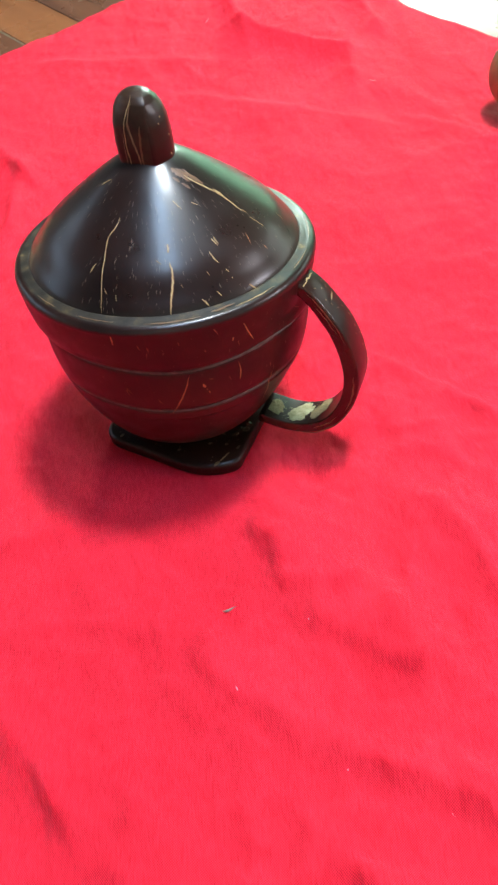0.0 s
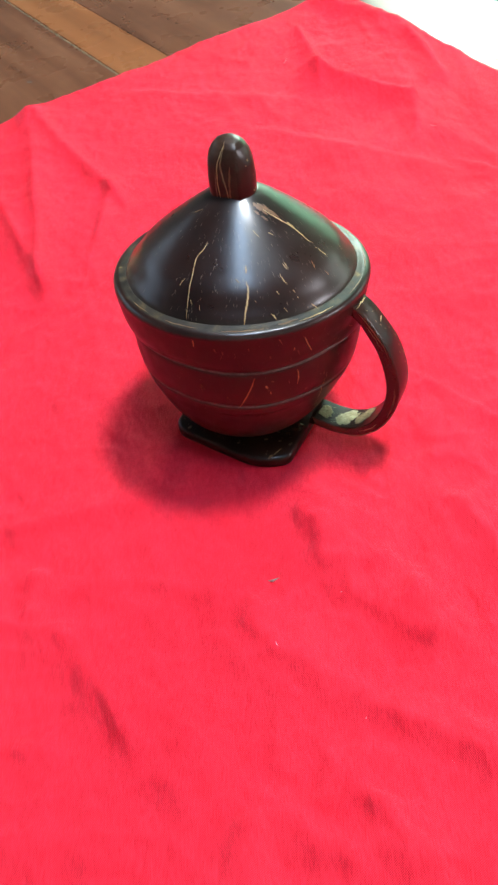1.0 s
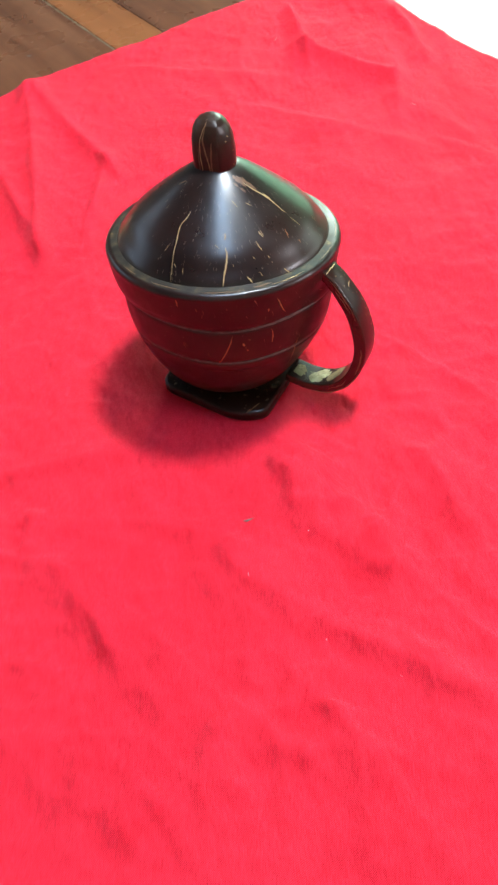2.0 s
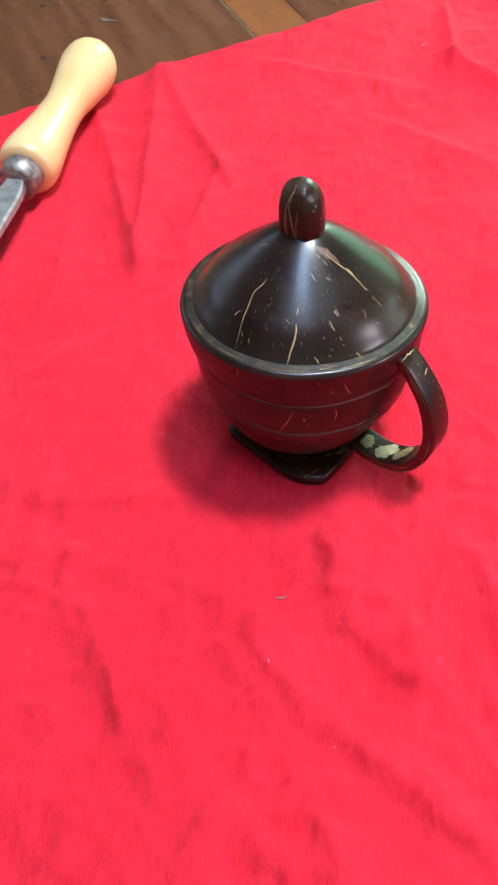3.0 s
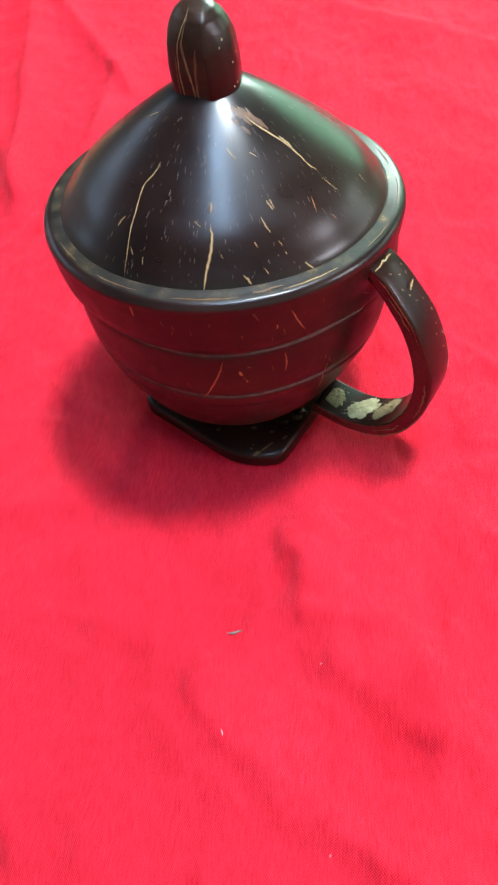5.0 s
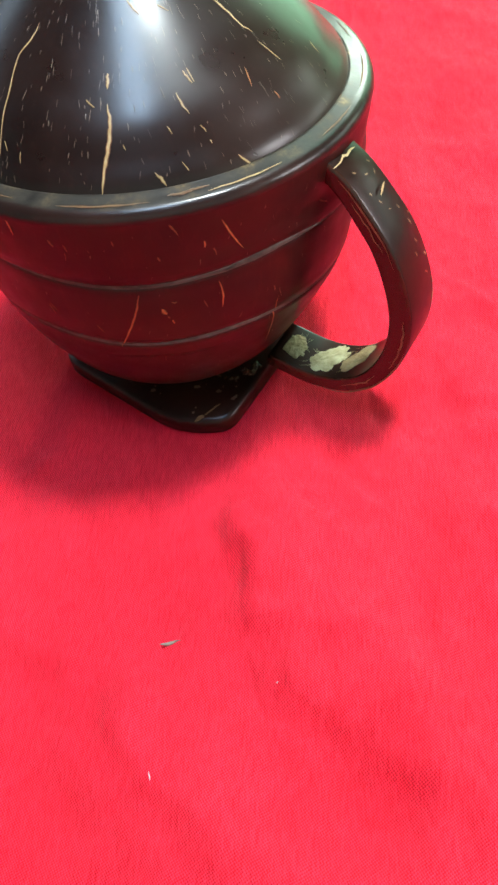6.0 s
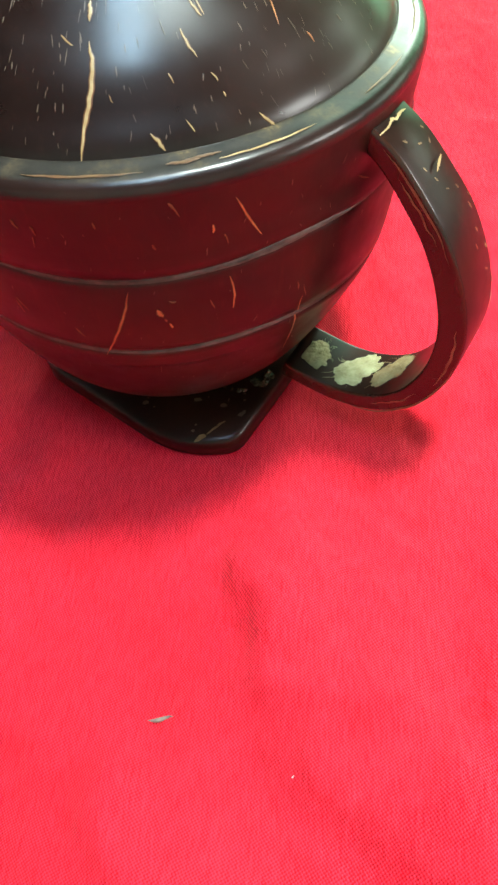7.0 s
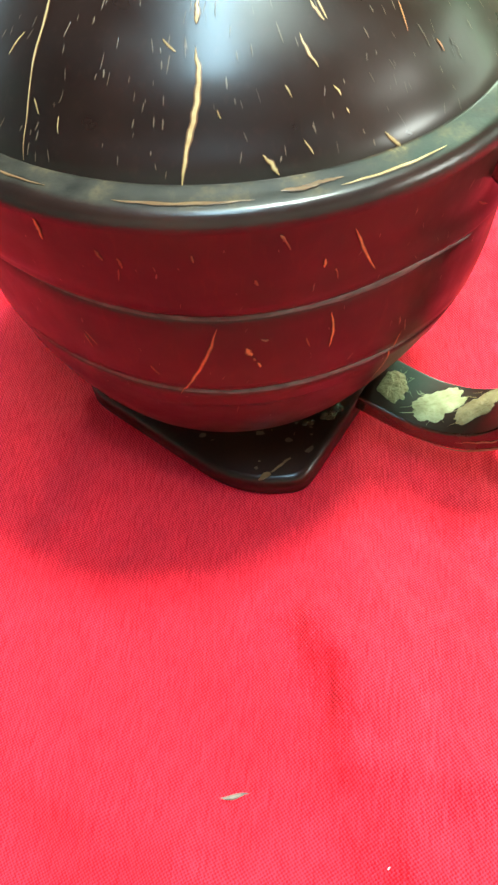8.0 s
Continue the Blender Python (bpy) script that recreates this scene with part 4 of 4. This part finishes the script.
            wd = on_handle(0, 0.00010, 0)
            lo = [bm.verts.new(p - wd * (1 - 0.4 * k2)) for k2, p in enumerate(tip)]
            hi = [bm.verts.new(p + wd * (1 - 0.4 * k2)) for k2, p in enumerate(tip)]
            for k2 in range(2):
                bm.faces.new((lo[k2], lo[k2 + 1], hi[k2 + 1], hi[k2]))
        tagged(part("husk_fringe", bm, HUSK_TAN if seed == 3 else HUSK, handle, "fine loose husk fibres"), kind="stuff")
    return handle


def build_foot(cup):
    """Square foot with rounded corners, flat on the cloth."""
    bm = bmesh.new()
    half, thick = 0.0285, 0.0058
    # right, back and left corner, and the front one, swept round on one side and cut off on the other: x, y and how far the rounding reaches
    corners = ((0.0278, 0.0165, 0.0060), (-0.0285, 0.0285, 0.0085), (-0.0285, -0.0285, 0.0090), (0.0195, -0.0302, 0.0102), (0.0303, -0.0215, 0.0032))
    outline = []
    for k, (x, y, reach) in enumerate(corners):
        p, before, after = Vector((x, y)), Vector(corners[k - 1][:2]), Vector(corners[(k + 1) % len(corners)][:2])
        u, v = (before - p).normalized(), (after - p).normalized()
        for i in range(9):
            f = i / 8
            outline.append((p + u * reach * (1 - f) ** 2 + v * reach * f ** 2)[:])
    levels = ((0.0, 0.0007), (0.0006, 0.0), (thick - 0.0012, 0.0), (thick - 0.0004, 0.0005), (thick, 0.0014))
    place = CUP.inverted() @ Matrix.Translation((-0.0018, -0.0078, 0.0004)) @ Matrix.Rotation(radians(-34), 4, "Z")
    rings = []
    for z, inset in levels:
        ring = []
        for x, y in outline:
            k = 1 - inset / half
            dome = 0.0006 * (1 - max(abs(x), abs(y)) / half) if z > 0.004 else 0
            ring.append(bm.verts.new(place @ Vector((x * k, y * k, z + dome))))
        rings.append(ring)
    m = len(outline)
    for a, b in zip(rings, rings[1:]):
        for i in range(m):
            bm.faces.new((a[i], a[(i + 1) % m], b[(i + 1) % m], b[i]))
    bm.faces.new(rings[0])
    bm.faces.new(rings[-1])
    foot = sharp(part("foot", bm, SHELL, cup, "square dark shell foot with rounded corners"), 60)
    rnd = random.Random(11)
    spots = [(0.0232, -0.0252, 0.0017, 0.0006, 70), (0.0242, -0.0222, 0.0022, 0.00030, 74), (0.0248, -0.0196, 0.0010, 0.0003, 66), (0.0272, -0.0150, 0.0011, 0.0006, 78), (0.0205, -0.0248, 0.0004, 0.0003, 20),
             (0.0222, -0.0155, 0.0009, 0.0005, 40), (0.0160, -0.0175, 0.0011, 0.0005, 30), (0.0060, -0.0245, 0.0008, 0.0006, 60), (0.0185, -0.0110, 0.0012, 0.0005, 0), (-0.0195, -0.0262, 0.0010, 0.0006, 80)]
    spots += [(rnd.uniform(-0.025, 0.027), rnd.uniform(-0.0265, -0.008), rnd.uniform(0.0002, 0.0005), rnd.uniform(0.00012, 0.0003), rnd.uniform(0, 180)) for k in range(34)]
    for k, (x, y, sx, sy, turn) in enumerate(spots):
        bm = bmesh.new()
        dome = 0.0006 * (1 - max(abs(x), abs(y)) / half)
        bmesh.ops.create_circle(bm, cap_ends=True, segments=12, radius=1.0, matrix=Matrix.Diagonal((sx, sy, 1, 1)))
        for v in bm.verts:
            v.co.xy *= 1 + 0.55 * noise.noise(Vector((v.co.x / sx * 1.6, v.co.y / sy * 1.6, k * 3.7)))
        bmesh.ops.transform(bm, matrix=place @ pose(x, y, thick + dome + 0.00022, 0, 0, turn), verts=bm.verts)
        part("fibre", bm, STRIPE if k < 3 else FLECK, foot)
    bm = bmesh.new()
    for k in range(18):
        c = Vector((rnd.uniform(0.0185, 0.0272), rnd.uniform(-0.0125, -0.0015), thick + rnd.uniform(0, 0.0005)))
        bmesh.ops.create_icosphere(bm, subdivisions=2, radius=rnd.uniform(0.0003, 0.0011), matrix=place @ Matrix.Translation(c) @ Matrix.Diagonal((1, 1.3, 0.45, 1)))
    part("glue", bm, GLUE, foot, "glossy lumps of dried glue")
    return foot


build_cup()


# ---- tool with a turned handle ----
def turned(profile, seg=64):
    return revolve([(r, z) for r, z in profile], seg)


def build_tool():
    butt, neck = Vector((-0.1940, 0.312, 0.0208)), Vector((-0.2040, 0.150, 0.0205))
    axis = (neck - butt).normalized()
    m = Matrix.Translation(butt) @ axis.to_track_quat("Z", "Y").to_matrix().to_4x4() @ Matrix.Diagonal((0.93, 0.93, 0.885, 1))
    tool = empty("wood_chisel", m, "wood chisel with pale turned handle, lying on the cloth edge", "chisel")
    body = [(0.004, 0.0)] + list(map(tuple, spline([(0.010, 0.0008), (0.0166, 0.006), (0.0206, 0.016), (0.0211, 0.030), (0.0184, 0.050), (0.0150, 0.075), (0.0152, 0.095), (0.0172, 0.118), (0.0200, 0.140), (0.0208, 0.151), (0.0195, 0.160), (0.0160, 0.163)], 5)))
    part("handle", turned(body), HANDLE_WOOD, tool, "pale varnished turned wooden handle")
    part("ferrule", turned([(0.0120, 0.1625), (0.0140, 0.1632), (0.0140, 0.166), (0.0132, 0.178), (0.0110, 0.1785)]), RUST, tool, "worn steel ferrule with rust spots")
    bm = bmesh.new()
    rings = []
    for z, w, t in ((0.172, 0.006, 0.005), (0.180, 0.0068, 0.0048), (0.188, 0.0088, 0.0035), (0.200, 0.0098, 0.0030), (0.290, 0.0100, 0.0022), (0.300, 0.0100, 0.0004)):
        rings.append([bm.verts.new((x * w, y * t, z)) for x, y in ((-1, -0.7), (-0.8, -1), (0.8, -1), (1, -0.7), (1, 0.7), (0.8, 1), (-0.8, 1), (-1, 0.7))])
    for a, b in zip(rings, rings[1:]):
        for i in range(8):
            bm.faces.new((a[i], a[(i + 1) % 8], b[(i + 1) % 8], b[i]))
    bm.faces.new(rings[0])
    bm.faces.new(rings[-1])
    part("blade", bm, STEEL, tool, "flat worn steel blade", smooth=False)
    return tool


build_tool()


# ---- crumbs on the cloth ----
def build_crumb(name, x, y, z, length, wide, thick, turn, mat, label, category, group=""):
    bm = bmesh.new()
    bmesh.ops.create_icosphere(bm, subdivisions=2, radius=1.0)
    for v in bm.verts:
        p = v.co.copy()
        k = 1 - 0.65 * abs(p.x) ** 1.5
        v.co = Vector((p.x * length / 2, (p.y * k + 0.35 * math.sin(p.x * 2.6)) * wide / 2, p.z * k * thick / 2 + (0.0004 if length < 0.004 else 0.0009) * p.x * p.x))
        v.co += Vector((0, 1, 1)) * noise.noise(p * 3 + Vector((x * 90, y * 90, 0))) * wide * 0.12
    bmesh.ops.transform(bm, matrix=pose(x, y, z + thick * 0.3, 0, 0, turn), verts=bm.verts)
    return tagged(part(name, bm, mat), label, category, group)


build_crumb("wood_chip", 0.0, -0.1035, cloth_height(0.0, -0.1035), 0.0052, 0.0010, 0.0010, 8, CHIP, "tiny curled grey wood chip on the red cloth", "wood chip")
for x, y, length, turn in LINTS:
    build_crumb("lint", x, y, cloth_height(x, y), length, 0.00035, 0.0003, turn, LINT, "tiny white lint fibre on the red cloth", "lint", "lint on the cloth")


def build_nut():
    """A raw shell, pale above with a dark end, at the cloth's edge."""
    prof = spline([(0.004, 0.0), (0.014, 0.0035), (0.0215, 0.012), (0.0235, 0.022), (0.0205, 0.033), (0.013, 0.0405), (0.003, 0.0425)], 5)
    bm = revolve(list(map(tuple, prof)), 64, lambda r, z, a: (r * (1 + 0.04 * math.sin(3 * a)), z))
    nut = part("raw_shell", bm, NUT)
    paint_by(nut, SHELL, lambda c: c.z < 0.009)
    nut.matrix_world = pose(0.2035, 0.171, 0.0012)
    return tagged(nut, "small tan raw nut shell with a dark underside on the cloth", "nut shell")


build_nut()
